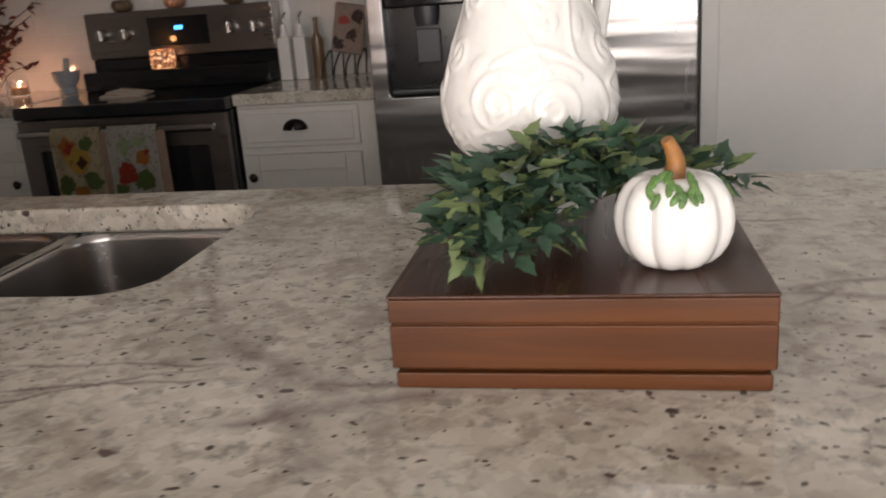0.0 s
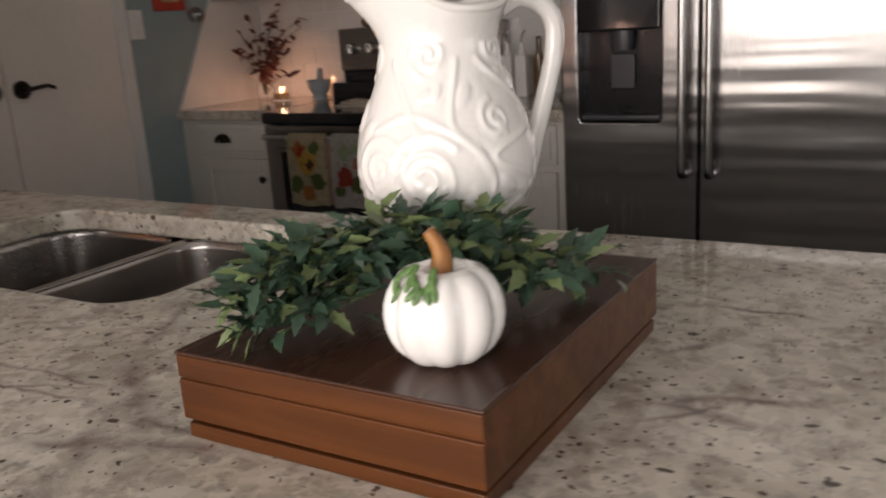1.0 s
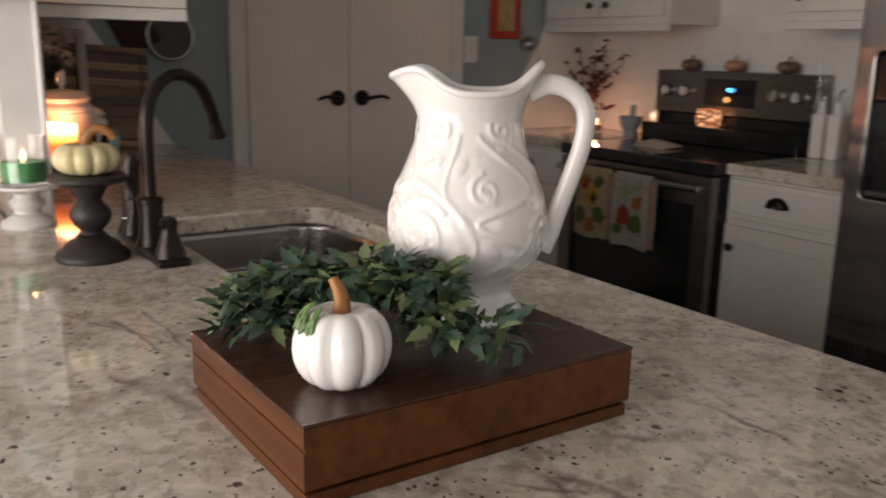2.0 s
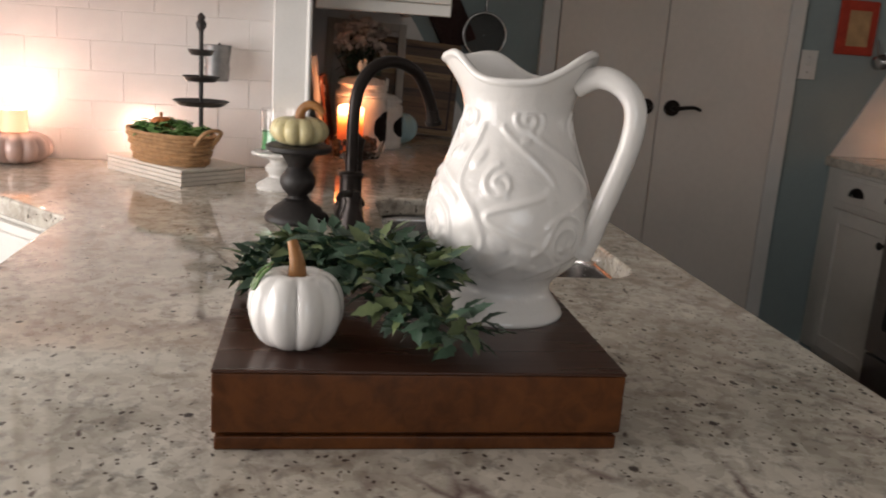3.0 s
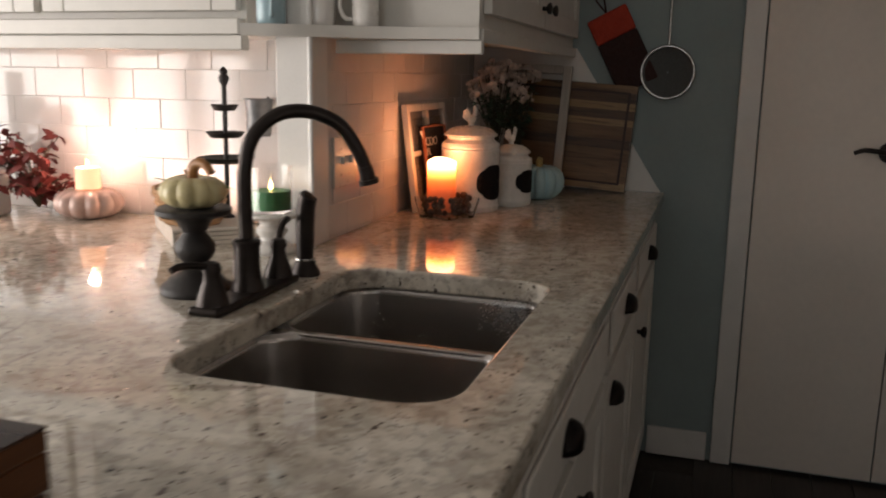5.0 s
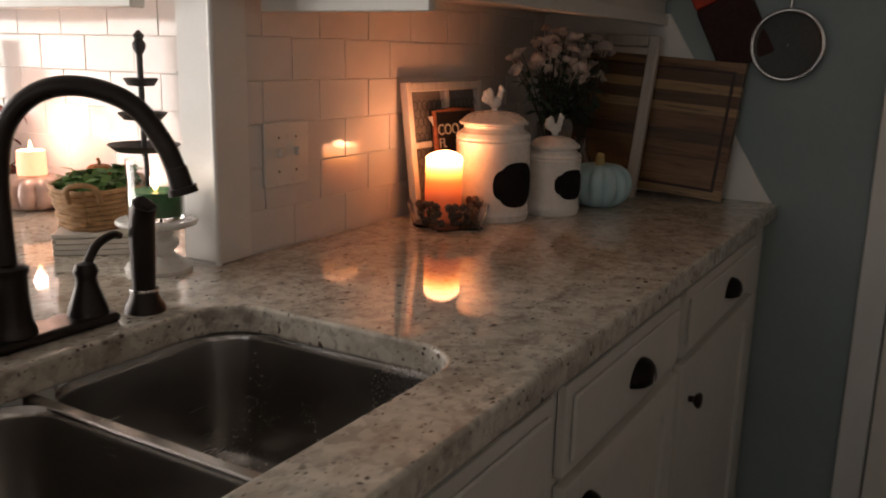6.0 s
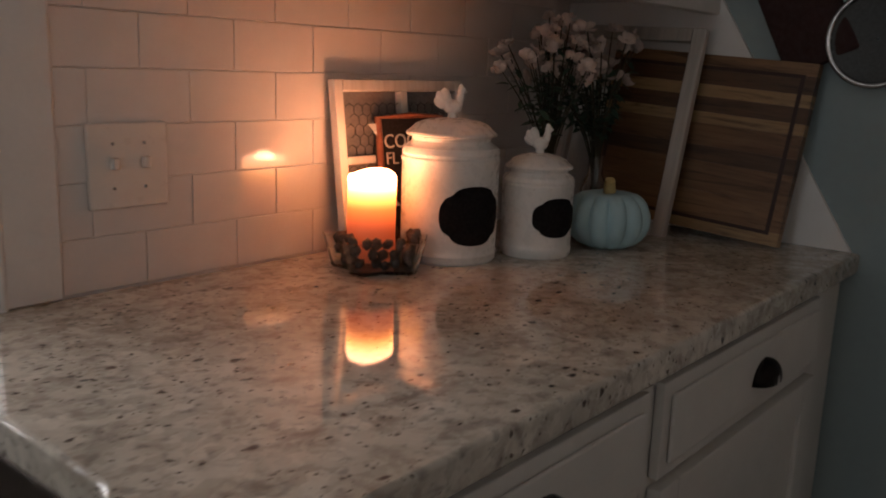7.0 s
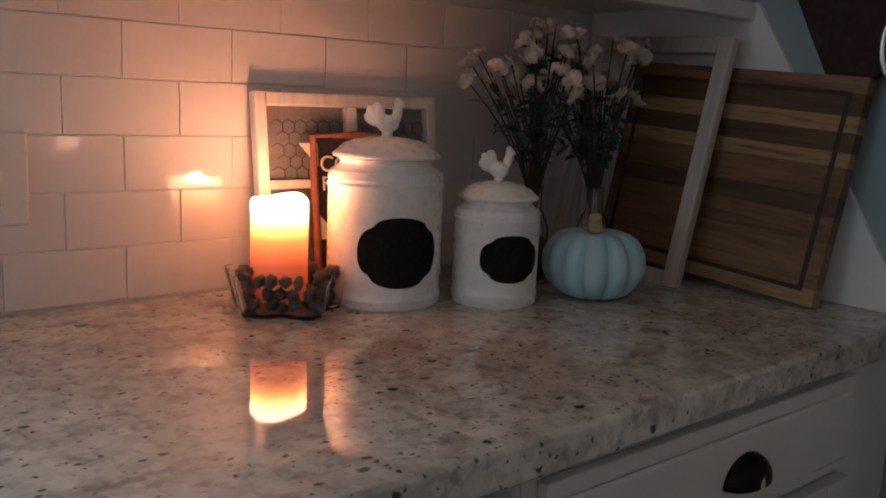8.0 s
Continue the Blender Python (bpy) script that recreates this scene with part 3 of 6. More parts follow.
for a, b, c, d in ((-98, -78, -104, -96), (-75, -20, 10, -52), (-45, 40, 25, 20), (20, 95, 100, 60), (80, 160, 150, 130), (150, 235, 230, 205), (-20, -70, -30, -75), (60, 10, 60, 35), (120, 70, 110, 88)):
    VINES.append([(p.x, p.y * JUG_H / 1000) for p in bez([(a, 62, 0), ((a + b) / 2 + 8, 95, 0), (b - 8, 130, 0), (c, 165, 0), (d, 222, 0)], 12)])
VINES.append([(p.x, p.y * JUG_H / 1000) for p in bez([(-82, 112, 0), (-92, 140, 0), (-112, 162, 0), (-135, 172, 0), (-160, 158, 0)], 12)])
for _ in range(95):
    BUDS.append((rng.uniform(0, 360), rng.choice((rng.uniform(0.055, 0.19), rng.uniform(0.055, 0.09))), rng.uniform(0.006, 0.012), rng.uniform(0, math.pi)))


def jug_body():
    fine = []
    for (r0, z0), (r1, z1) in zip(JP, JP[1:]):
        n = max(1, int((z1 - z0) / 0.0018))
        fine += [(r0 + (r1 - r0) * k / n, z0 + (z1 - z0) * k / n) for k in range(n)]
    rs = np.array([r for r, z in fine])
    rs = np.convolve(np.pad(rs, 5, mode="edge"), np.ones(11) / 11, "valid")
    rs[:6] = [r for r, z in fine[:6]]
    fine = [(float(r), z) for r, (_, z) in zip(rs, fine)] + [JP[-1]]
    segs = 300
    ang = np.arange(segs) * 360.0 / segs
    high = np.zeros((len(fine), segs))
    for i, (r, z) in enumerate(fine):
        if not 0.050 < z < 0.215:
            continue
        k = math.pi / 180 * r
        for line in VINES:
            pts = np.array(line)
            steps = np.linspace(0, len(pts) - 1, len(pts) * 6)
            pts = np.stack([np.interp(steps, np.arange(len(pts)), pts[:, q]) for q in (0, 1)], axis=1)
            pts = pts[np.abs(pts[:, 1] - z) < 0.010]
            if len(pts):
                da = (ang[:, None] - pts[None, :, 0] + 183) % 360 - 180
                d2 = ((da * k) ** 2 + (z - pts[None, :, 1]) ** 2).min(axis=1)
                high[i] = np.maximum(high[i], 0.0020 * np.exp(-d2 / 0.0030 ** 2))
        for a, zb, size, turn in BUDS:
            if abs(z - zb) < 0.016:
                da = ((ang - a + 180) % 360 - 180) * k
                u, w = da * math.cos(turn) + (z - zb) * math.sin(turn), -da * math.sin(turn) + (z - zb) * math.cos(turn)
                high[i] = np.maximum(high[i], 0.0018 * np.exp(-((u / size) ** 2 + (w / (size * 0.55)) ** 2) ** 2))
    rows = len(fine)

    def shp(a, i, r, z):
        if i < rows:
            r += float(high[i, int(round(math.degrees(a) / 360 * segs)) % segs])
        return jug_shape(a, i, r, z)
    top = JP[-1][1]
    edge = JP[-1][0]
    lip = [(edge + 0.0022, top + 0.0010), (edge + 0.0032, top + 0.0035), (edge + 0.0022, top + 0.0062), (edge - 0.0010, top + 0.0078), (edge - 0.0044, top + 0.0062), (edge - 0.0062, top + 0.0025)]
    inner = [(r - 0.0062, z) for r, z in reversed(JP) if z > 0.05] + [(0.05, 0.052)]
    return lathem(fine + lip + inner, segs, shp)


part("body", jug_body(), JUG_GLAZE, jug, "glazed body with raised scrolling vines", smooth=75)


# ---- pumpkins ----
def pumpkin_bm(r, h, ribs, segs=60, rows=14, dent=0.16, flat=0.0):
    prof = []
    for k in range(rows + 1):
        t = -math.pi / 2 + math.pi * k / rows
        prof.append((r * math.cos(t) ** 0.85 if 0 < k < rows else r * 0.04, h / 2 + h / 2 * math.sin(t)))

    def shp(a, i, rr, z):
        groove = 1 - dent * (1 - abs(math.sin(a * ribs / 2)) ** 0.55)
        k = rr / r
        top = (1 - k) ** 2 * h * (0.22 if z > h / 2 else -0.10)
        return rr * groove, z - top * (1.0 if z > h / 2 else 1.0)
    return lathem(prof, segs, shp)


def pumpkin(name, place, r, h, ribs, skin, stem_mat, label, stem_pts, stem_r, group="", rz=0, category="pumpkin"):
    p = thing(name, place, label, category, group, rz)
    shell = pumpkin_bm(r, h, ribs)
    low = -min(v.co.z for v in shell.verts)
    part("shell", shell, skin, p, smooth=70, at=pose(0, 0, low))
    part("stem", tubem(bez(stem_pts, 5), stem_r, 9), stem_mat, p, "curved stem")
    return p


STEM = plain("stem_brown", (0.30, 0.13, 0.035), 0.4, var=0.35, scale=60, relief=0.5)
LEAFP = plain("painted_leaf", (0.10, 0.19, 0.055), 0.25, var=0.5, scale=120, relief=0.3)
white_pk = pumpkin("ceramic_pumpkin", (0.089, 0.718, BT), 0.0440, 0.083, 9, CERAMIC, STEM, "small glossy white ceramic pumpkin with green leaf on the chest",
                   [(0, 0, 0.066), (0.001, 0.0, 0.076), (-0.001, -0.002, 0.085), (-0.006, -0.005, 0.095)], lambda t: 0.0085 - 0.0038 * t)
bm = bmesh.new()
rng = random.Random(8)
for k in range(18):
    a, tz = radians(-98 + rng.uniform(-30, 30)), rng.uniform(0.45, 1.0)
    rr = 0.0440 * math.cos(tz) ** 0.85 * 0.955 + 0.0006
    zz = 0.040 + 0.0415 * math.sin(tz) - 0.002
    m = Matrix.Translation((rr * math.cos(a), rr * math.sin(a), zz)) @ Euler((0, -tz, a)).to_matrix().to_4x4() @ pose(0, 0, 0, rng.uniform(-40, 40), 0, 0) @ Matrix.Diagonal((0.0013, 0.0028, 0.0068, 1))
    bmesh.ops.create_icosphere(bm, subdivisions=2, radius=1.0, matrix=m)
part("leaf", bm, LEAFP, white_pk, "green glazed leaves at the crown", smooth=80)

# ---- leaf garland round the pumpkin ----
LEAF_A = plain("leaf_green", (0.058, 0.115, 0.070), 0.42, var=0.4, scale=50, relief=0.4, per_piece=0.5)
LEAF_B = plain("leaf_light", (0.165, 0.215, 0.090), 0.42, var=0.4, scale=50, relief=0.4, per_piece=0.4)
TWIG = plain("twig_green", (0.05, 0.06, 0.03), 0.7, var=0.3)


def leaf_bm(bm, length, width, m=Matrix()):
    """A toothed ivy leaf: points along its rim, folded at the midrib and curling down."""
    rim = [(0.0, 0.06), (0.20, 0.60), (0.30, 0.48), (0.46, 1.0), (0.55, 0.66), (0.74, 0.66), (0.80, 0.36), (1.0, 0.0)]
    mid = [bm.verts.new(m @ Vector((t * length, 0, -0.25 * length * t * t))) for t, _ in rim]
    for sgn in (1, -1):
        side = [bm.verts.new(m @ Vector((t * length - 0.08 * w * length, sgn * w * width / 2, 0.16 * width * w - 0.25 * length * t * t))) for t, w in rim[:-1]]
        for k in range(len(side) - 1):
            bm.faces.new((mid[k], mid[k + 1], side[k + 1], side[k]))
        bm.faces.new((mid[-2], mid[-1], side[-1]))
    return bm


garland = thing("leaf_garland", (0.0, 0.77, BT), "artificial green ivy leaf garland curled round the pumpkin", "garland")
SPINE = bez([(-0.042, -0.090, 0.022), (-0.045, -0.045, 0.038), (-0.034, 0.000, 0.046), (-0.002, 0.034, 0.050), (0.045, 0.052, 0.048), (0.092, 0.068, 0.040), (0.122, 0.098, 0.022)], 10)
part("twig", tubem(SPINE, 0.003, 7), TWIG, garland, "wiry twig")
leaf_meshes = []
for k, (ln, wd, mt) in enumerate(((0.031, 0.0165, LEAF_A), (0.026, 0.014, LEAF_A), (0.029, 0.0155, LEAF_B))):
    leaf_meshes.append(finish("leaf", leaf_bm(bmesh.new(), ln, wd), mt, 80))
rng = random.Random(21)


def leaf_pose(t):
    p = SPINE[min(len(SPINE) - 1, int(t * (len(SPINE) - 1)))]
    spread = 0.026 + 0.008 * math.sin(math.pi * t)
    a, up = rng.uniform(0, 360), rng.uniform(-1, 1)
    off = Vector((rng.gauss(0, spread * 0.75), rng.gauss(0, spread * 0.75), 0))
    z = p.z + math.sqrt(max(0.0, 1 - (off.length / (spread * 1.9)) ** 2)) * rng.uniform(-0.35, 0.95) * 0.034
    q = Vector((p.x + off.x, p.y + off.y, max(0.006, z)))
    out = math.degrees(math.atan2(off.y, off.x)) + rng.uniform(-60, 60)
    return pose(q.x, q.y, q.z, rng.uniform(-50, 50), rng.uniform(-55, 35), out), q


placed = []
while len(placed) < 1060:
    m, q = leaf_pose(rng.random())
    if ((q.x - 0.086) ** 2 + (q.y + 0.046) ** 2) ** 0.5 < 0.058 and q.z < 0.085:
        continue
    if ((q.x + 0.030) ** 2 + (q.y - 0.164) ** 2) ** 0.5 < (0.072 if q.z < 0.03 else 0.090 if q.z > 0.05 else 0.06):
        continue
    fx, fy = q.x + 0.030, q.y - 0.164
    if 0.58 * fx + 0.81 * fy > -0.012 and q.z > 0.010 + 0.3 * max(0.0, 0.81 * fx - 0.58 * fy - 0.06):
        continue
    if q.y < -0.118 or q.x < -0.090:
        continue
    placed.append((m, q))
placed.sort(key=lambda e: -(e[1].z + 0.3 * abs(e[1].x)))
for m, q in placed[:290]:
    lf = new("leaf", rng.choice(leaf_meshes))
    lf.parent, lf.matrix_basis = garland, m
for mt in (LEAF_A, LEAF_B):
    bm = bmesh.new()
    for m, q in placed[290:]:
        if (rng.random() < 0.72) == (mt is LEAF_A):
            leaf_bm(bm, rng.uniform(0.021, 0.028), rng.uniform(0.0115, 0.0155), m)
    tagged(part("foliage", bm, mt, garland, smooth=80), kind="stuff")


# ---- cabinets ----
def rot_box(bm, m, *a, **k):
    g = bmesh.new()
    box(g, *a, **k)
    bmesh.ops.transform(g, matrix=m, verts=g.verts[:])
    me = bpy.data.meshes.new("t")
    g.to_mesh(me)
    g.free()
    bm.from_mesh(me)
    bpy.data.meshes.remove(me)
    return bm


def panel_front(name, w, h, parent, at, panel=True, label=""):
    """A door or drawer front in its own plane: x across, z up, front towards -y; a frame round a sunk panel."""
    fw = min(0.055, h * 0.18, w * 0.2)
    if not panel:
        d = part(name, boxm(0, w, -0.014, 0, 0, h, r=0.002), CAB_WHITE, parent, label, at=at)
        part("raised_panel", boxm(0.018, w - 0.018, -0.021, -0.0142, 0.018, h - 0.018, r=0.004, segs=2), CAB_WHITE, d)
        return d
    d = part(name, boxm(fw, w - fw, -0.012, -0.002, fw, h - fw), CAB_WHITE, parent, label, at=at)
    for x in (0, w - fw):
        part("stile", boxm(x, x + fw, -0.02, 0, 0, h, r=0.002), CAB_WHITE, d)
    for zz in (0, h - fw):
        part("rail", boxm(fw + 0.0003, w - fw - 0.0003, -0.02, 0, zz, zz + fw, r=0.002), CAB_WHITE, d)
    return d


def cup_pull(parent, x, z):
    bm = bmesh.new()
    rings = []
    for k in range(7):
        t = radians(90 * k / 6)
        rings.append([bm.verts.new((x + 0.044 * math.cos(radians(u)) * math.cos(t * 0.93), -0.021 - 0.024 * math.sin(t), z - 0.014 + 0.036 * math.sin(radians(u)) * (0.25 + 0.75 * math.cos(t * 0.9)))) for u in range(0, 181, 15)])
    for a, b in zip(rings, rings[1:]):
        for k in range(len(a) - 1):
            bm.faces.new((a[k], a[k + 1], b[k + 1], b[k]))
    bmesh.ops.solidify(bm, geom=bm.faces[:], thickness=0.002)
    part("handle", bm, BRONZE, parent, "dark bronze cup pull", smooth=60)


def knob(parent, x, z):
    part("knob", tubem([(x, -0.020, z), (x, -0.030, z), (x, -0.034, z), (x, -0.040, z), (x, -0.044, z), (x, -0.046, z)], lambda t: (0.006, 0.006, 0.013, 0.016, 0.013, 0.004)[int(t * 5 + 0.5)], 14), BRONZE, parent, "dark bronze round knob")


def base_cabinet(place, rz, w, depth, label, fronts, group="base cabinets", h=0.88, low=0.0):
    """A carcass with toe kick; fronts: (kind, x0, x1, z0, z1, handle x, handle z or None)."""
    c = thing("base_cabinet", place, label, "cabinet", group, rz)
    part("body", boxm(0.001, w - 0.001, 0.001, depth, 0.10, h - 0.001 - low), CAB_WHITE, c)
    if low:
        part("front_rail", boxm(0.001, w - 0.001, 0.001, 0.02, h - low, h - 0.001), CAB_WHITE, c)
    part("toe_kick", boxm(0.001, w - 0.001, 0.06, depth, 0.0, 0.099), CAB_WHITE, c)
    for kind, x0, x1, z0, z1, hx, hz in fronts:
        f = panel_front("drawer" if kind == "drawer" else "door", x1 - x0, z1 - z0, c, pose(x0, 0, z0), kind != "drawer")
        if hx is not None:
            (cup_pull if kind in ("drawer", "cup") else knob)(f, hx - x0, hz - z0)
    return c


# the sink side, fronts facing the cooker
def sink_side(x_east, w, fronts, label, low=0.0):
    return base_cabinet((x_east, 1.340, 0), 180, w, 0.588, label, fronts, low=low)


sink_side(-1.715, 0.78, [("drawer", 0.02, 0.62, 0.735, 0.865, 0.345, 0.800), ("door", 0.02, 0.62, 0.13, 0.722, 0.075, 0.640)], "white cabinet at the end of the sink counter, drawer over door")
sink_side(-1.165, 0.55, [("drawer", 0.02, 0.53, 0.735, 0.865, 0.295, 0.800), ("cup", 0.02, 0.53, 0.13, 0.722, 0.09, 0.665)], "white cabinet beside the sink, drawer over door")
sink_side(-0.395, 0.77, [("drawer", 0.02, 0.75, 0.735, 0.865, 0.30, 0.800), ("door", 0.02, 0.38, 0.13, 0.722, 0.34, 0.64), ("door", 0.39, 0.75, 0.13, 0.722, 0.43, 0.64)], "white sink cabinet with panelled doors", 0.26)
sink_side(0.20, 0.595, [("drawer", 0.02, 0.575, 0.735, 0.865, 0.30, 0.800), ("door", 0.02, 0.575, 0.13, 0.722, 0.50, 0.64)], "white cabinet at the peninsula end, drawer over door")
sink_side(0.72, 0.52, [("drawer", 0.02, 0.50, 0.735, 0.865, 0.26, 0.800), ("door", 0.02, 0.50, 0.13, 0.722, 0.44, 0.64)], "white cabinet at the peninsula end, drawer over door")
structure("breakfast_bar_wall", boxm(-0.74, 0.72, 0.34, 0.751, 0, 0.879), CAB_WHITE, "plain white panelled back under the breakfast counter")

# the nook: an angled cabinet and a shallow one with glass doors
ang = thing("corner_cabinet", (-0.775, 0.315, 0), "white angled corner cabinet with a panelled drawer", "cabinet", rz=225)
part("body", boxm(0.0, 0.47, -0.004, 0.20, 0.0, 0.879), CAB_WHITE, ang, at=pose(0, 0, 0, 0, 0, 180) @ pose(-0.47, 0, 0))
fr = panel_front("drawer", 0.40, 0.13, ang, pose(0.44, 0.005, 0.735, 0, 0, 180), False)
fr2 = panel_front("door", 0.40, 0.58, ang, pose(0.44, 0.005, 0.13, 0, 0, 180), True)
knob(fr2, 0.36, 0.53)
nook = thing("glass_cabinet", (-1.115, -0.10, 0), "shallow white base cabinet with glass paned doors", "cabinet", rz=90)
part("body", boxm(-1.19, 0, 0.02, 0.335, 0.0, 0.879), CAB_WHITE, nook)
DARKGLASS = plain("dim_pane", (0.10, 0.14, 0.16), 0.06, var=0.3, scale=6, relief=0.0)
for k in range(2):
    x1 = -0.03 - 0.46 * k
    bm = bmesh.new()
    x0, z0, z1 = x1 - 0.44, 0.12, 0.84
    for a in ((x0, x0 + 0.05, z0, z1), (x1 - 0.05, x1, z0, z1), (x0 + 0.0505, x1 - 0.0505, z0, z0 + 0.05), (x0 + 0.0505, x1 - 0.0505, z1 - 0.05, z1), ((x0 + x1) / 2 - 0.01, (x0 + x1) / 2 + 0.01, z0 + 0.0505, z1 - 0.0505)):
        box(bm, a[0], a[1], -0.002, 0.018, a[2], a[3], r=0.002)
    d = part("door", bm, CAB_WHITE, nook)
    for xa, xb in ((x0 + 0.051, (x0 + x1) / 2 - 0.0105), ((x0 + x1) / 2 + 0.0105, x1 - 0.051)):
        part("pane", boxm(xa, xb, 0.006, 0.012, z0 + 0.051, z1 - 0.051), DARKGLASS, d, "dim glass pane")
    part("knob", tubem([(x0 + 0.025, -0.002, 0.56), (x0 + 0.025, -0.018, 0.56), (x0 + 0.025, -0.022, 0.56), (x0 + 0.025, -0.03, 0.56)], lambda t: 0.006 if t < 0.5 else 0.013, 12), BRONZE, d, "dark round knob")

# the cooker side
base_cabinet((X_W + 0.002, 2.872, 0), 0, 0.528, 0.565, "white corner cabinet beside the cooker, drawer over door", [("drawer", 0.10, 0.50, 0.735, 0.865, 0.25, 0.803), ("door", 0.10, 0.50, 0.13, 0.72, 0.46, 0.64)])
base_cabinet((-1.175, 2.872, 0), 0, 0.513, 0.565, "white cabinet between cooker and refrigerator, drawer over door", [("drawer", 0.01, 0.43, 0.735, 0.868, 0.21, 0.808), ("door", 0.01, 0.43, 0.13, 0.71, 0.045, 0.635)])
structure("partition_fridge", boxm(-0.658, -0.640, 2.74, Y_N - 0.002, 0, 2.0, r=0.002), CAB_WHITE, "tall white partition beside the refrigerator")


def wall_cabinet(place, rz, w, depth, h, doors, label, knobs, group="wall cabinets"):
    c = thing("wall_cabinet", place, label, "cabinet", group, rz)
    part("body", boxm(0, w, 0, depth, 0, h), CAB_WHITE, c)
    part("light_rail", boxm(0.0, w, -0.012, 0.012, -0.03, -0.0005, r=0.003), CAB_WHITE, c)
    for (x0, x1), kx in zip(doors, knobs):
        f = panel_front("door", x1 - x0, h - 0.06, c, pose(x0, -0.0005, 0.03))
        knob(f, kx - x0, 0.05)
    return c


wall_cabinet((X_W + 0.004, 3.13, 1.40), 0, 0.76, 0.308, 0.8, [(0.02, 0.375), (0.385, 0.74)], "white wall cabinet over the corner worktop", (0.33, 0.43))
wall_cabinet((-1.20, 3.13, 1.40), 0, 0.56, 0.308, 0.8, [(0.02, 0.54)], "white wall cabinet beside the refrigerator", (0.07,))
wall_cabinet((-1.335, 1.04, 1.385), 180, 1.16, 0.338, 0.8, [(0.03, 0.58), (0.59, 1.14)], "white wall cabinet over the candle corner", (0.545, 0.63))
gl = thing("glass_wall_cabinet", (-1.20, 0.56, 1.365), "white wall cabinet with glass doors over the nook", "cabinet", rz=90)
part("body", boxm(-1.85, 0, 0.03, 0.258, 0, 0.75), CAB_WHITE, gl)
part("light_rail", boxm(-1.85, 0.012, -0.012, 0.02, -0.032, -0.0005, r=0.004), CAB_WHITE, gl)
part("cornice", boxm(-1.85, 0.0, -0.005, 0.028, 0.0, 0.035, r=0.004), CAB_WHITE, gl)
for k in range(3):
    x1 = -0.01 - 0.52 * k
    x0 = x1 - 0.50
    bm = bmesh.new()
    for a in ((x0, x0 + 0.06, 0.05, 0.72), (x1 - 0.06, x1, 0.05, 0.72), (x0 + 0.0605, x1 - 0.0605, 0.05, 0.11), (x0 + 0.0605, x1 - 0.0605, 0.66, 0.72)):
        box(bm, a[0], a[1], 0.006, 0.028, a[2], a[3], r=0.003)
    d = part("door", bm, CAB_WHITE, gl)
    part("pane", boxm(x0 + 0.061, x1 - 0.061, 0.014, 0.018, 0.111, 0.659), DARKGLASS, d, "dim glass pane")
    knob(d, x0 + 0.03, 0.14)


def loop_wall_poly(bm, pts, x0, x1):
    """A slab on a wall facing +x from (y, z) points."""
    a = [bm.verts.new((x1, y, z)) for y, z in pts]
    b = [bm.verts.new((x0, y, z)) for y, z in pts]
    bm.faces.new(a)
    bm.faces.new(b[::-1])
    for k in range(len(a)):
        j = (k + 1) % len(a)
        bm.faces.new((a[k], b[k], b[j], a[j]))
    return bm


# side splashes cut on the slant from the wall cabinets to the worktops' front
structure("side_splash", loop_wall_poly(bmesh.new(), [(0.703, CT + 0.001), (1.352, CT + 0.001), (1.335, 0.945), (1.055, 1.384), (0.703, 1.384)], X_W + 0.0005, X_W + 0.010), TRIM_WHITE, "white side splash with a slanting edge on the blue wall")
structure("side_splash", loop_wall_poly(bmesh.new(), [(3.438, CT + 0.001), (2.865, CT + 0.001), (3.13, 1.398), (3.438, 1.398)], X_W + 0.0005, X_W + 0.010), TRIM_WHITE, "white side splash with a slanting edge on the blue wall")

# open end shelf between the two wall cabinets
shelf = thing("end_shelf", (0, 0, 1.362), "white open end shelf with curved front, holding mugs", "shelf")
CURVE = [(p.x, p.y) for p in bez([(-1.150, 0.590, 0), (-1.185, 0.680, 0), (-1.255, 0.790, 0), (-1.300, 0.900, 0), (-1.318, 1.045, 0)], 6)]
part("board", prism(bmesh.new(), CURVE + [(-1.334, 1.045), (-1.334, 0.716), (-1.194, 0.590)], 0.0, 0.024), CAB_WHITE, shelf)
part("board", prism(bmesh.new(), CURVE + [(-1.334, 1.045), (-1.334, 0.716), (-1.194, 0.590)], 0.28, 0.30), CAB_WHITE, shelf)
part("light_rail", boxm(-1.345, -1.325, 0.72, 1.05, -0.030, -0.001, r=0.003), CAB_WHITE, shelf, "white rail under the shelf")
MUGBLUE = plain("mug_blue", (0.36, 0.50, 0.55), 0.2, var=0.08)


def mug(place, r, h, mat_, label, rz=0, group="shelf mugs"):
    c = thing("mug", place, label, "mug", group, rz)
    part("cup", lathem([(r * 0.86, 0), (r * 0.95, 0.003), (r, 0.012), (r, h - 0.002), (r - 0.002, h), (r - 0.004, h - 0.002), (r - 0.004, 0.006), (0.004, 0.005)], 28), mat_, c, smooth=50)
    part("handle", tubem(bez([(r - 0.002, 0, h * 0.8), (r + 0.02, 0, h * 0.82), (r + 0.026, 0, h * 0.5), (r + 0.016, 0, h * 0.22), (r - 0.002, 0, h * 0.18)], 5), 0.0045, 8), mat_, c)
    return c


mug((-1.205, 0.632, 1.3865), 0.030, 0.09, MUGBLUE, "pale blue mug on the end shelf", 30)
mug((-1.262, 0.715, 1.3865), 0.032, 0.10, CERAMIC, "white mug on the end shelf", -150)
mug((-1.293, 0.805, 1.3865), 0.028, 0.08, CRACKLE, "cream mug on the end shelf", -60)

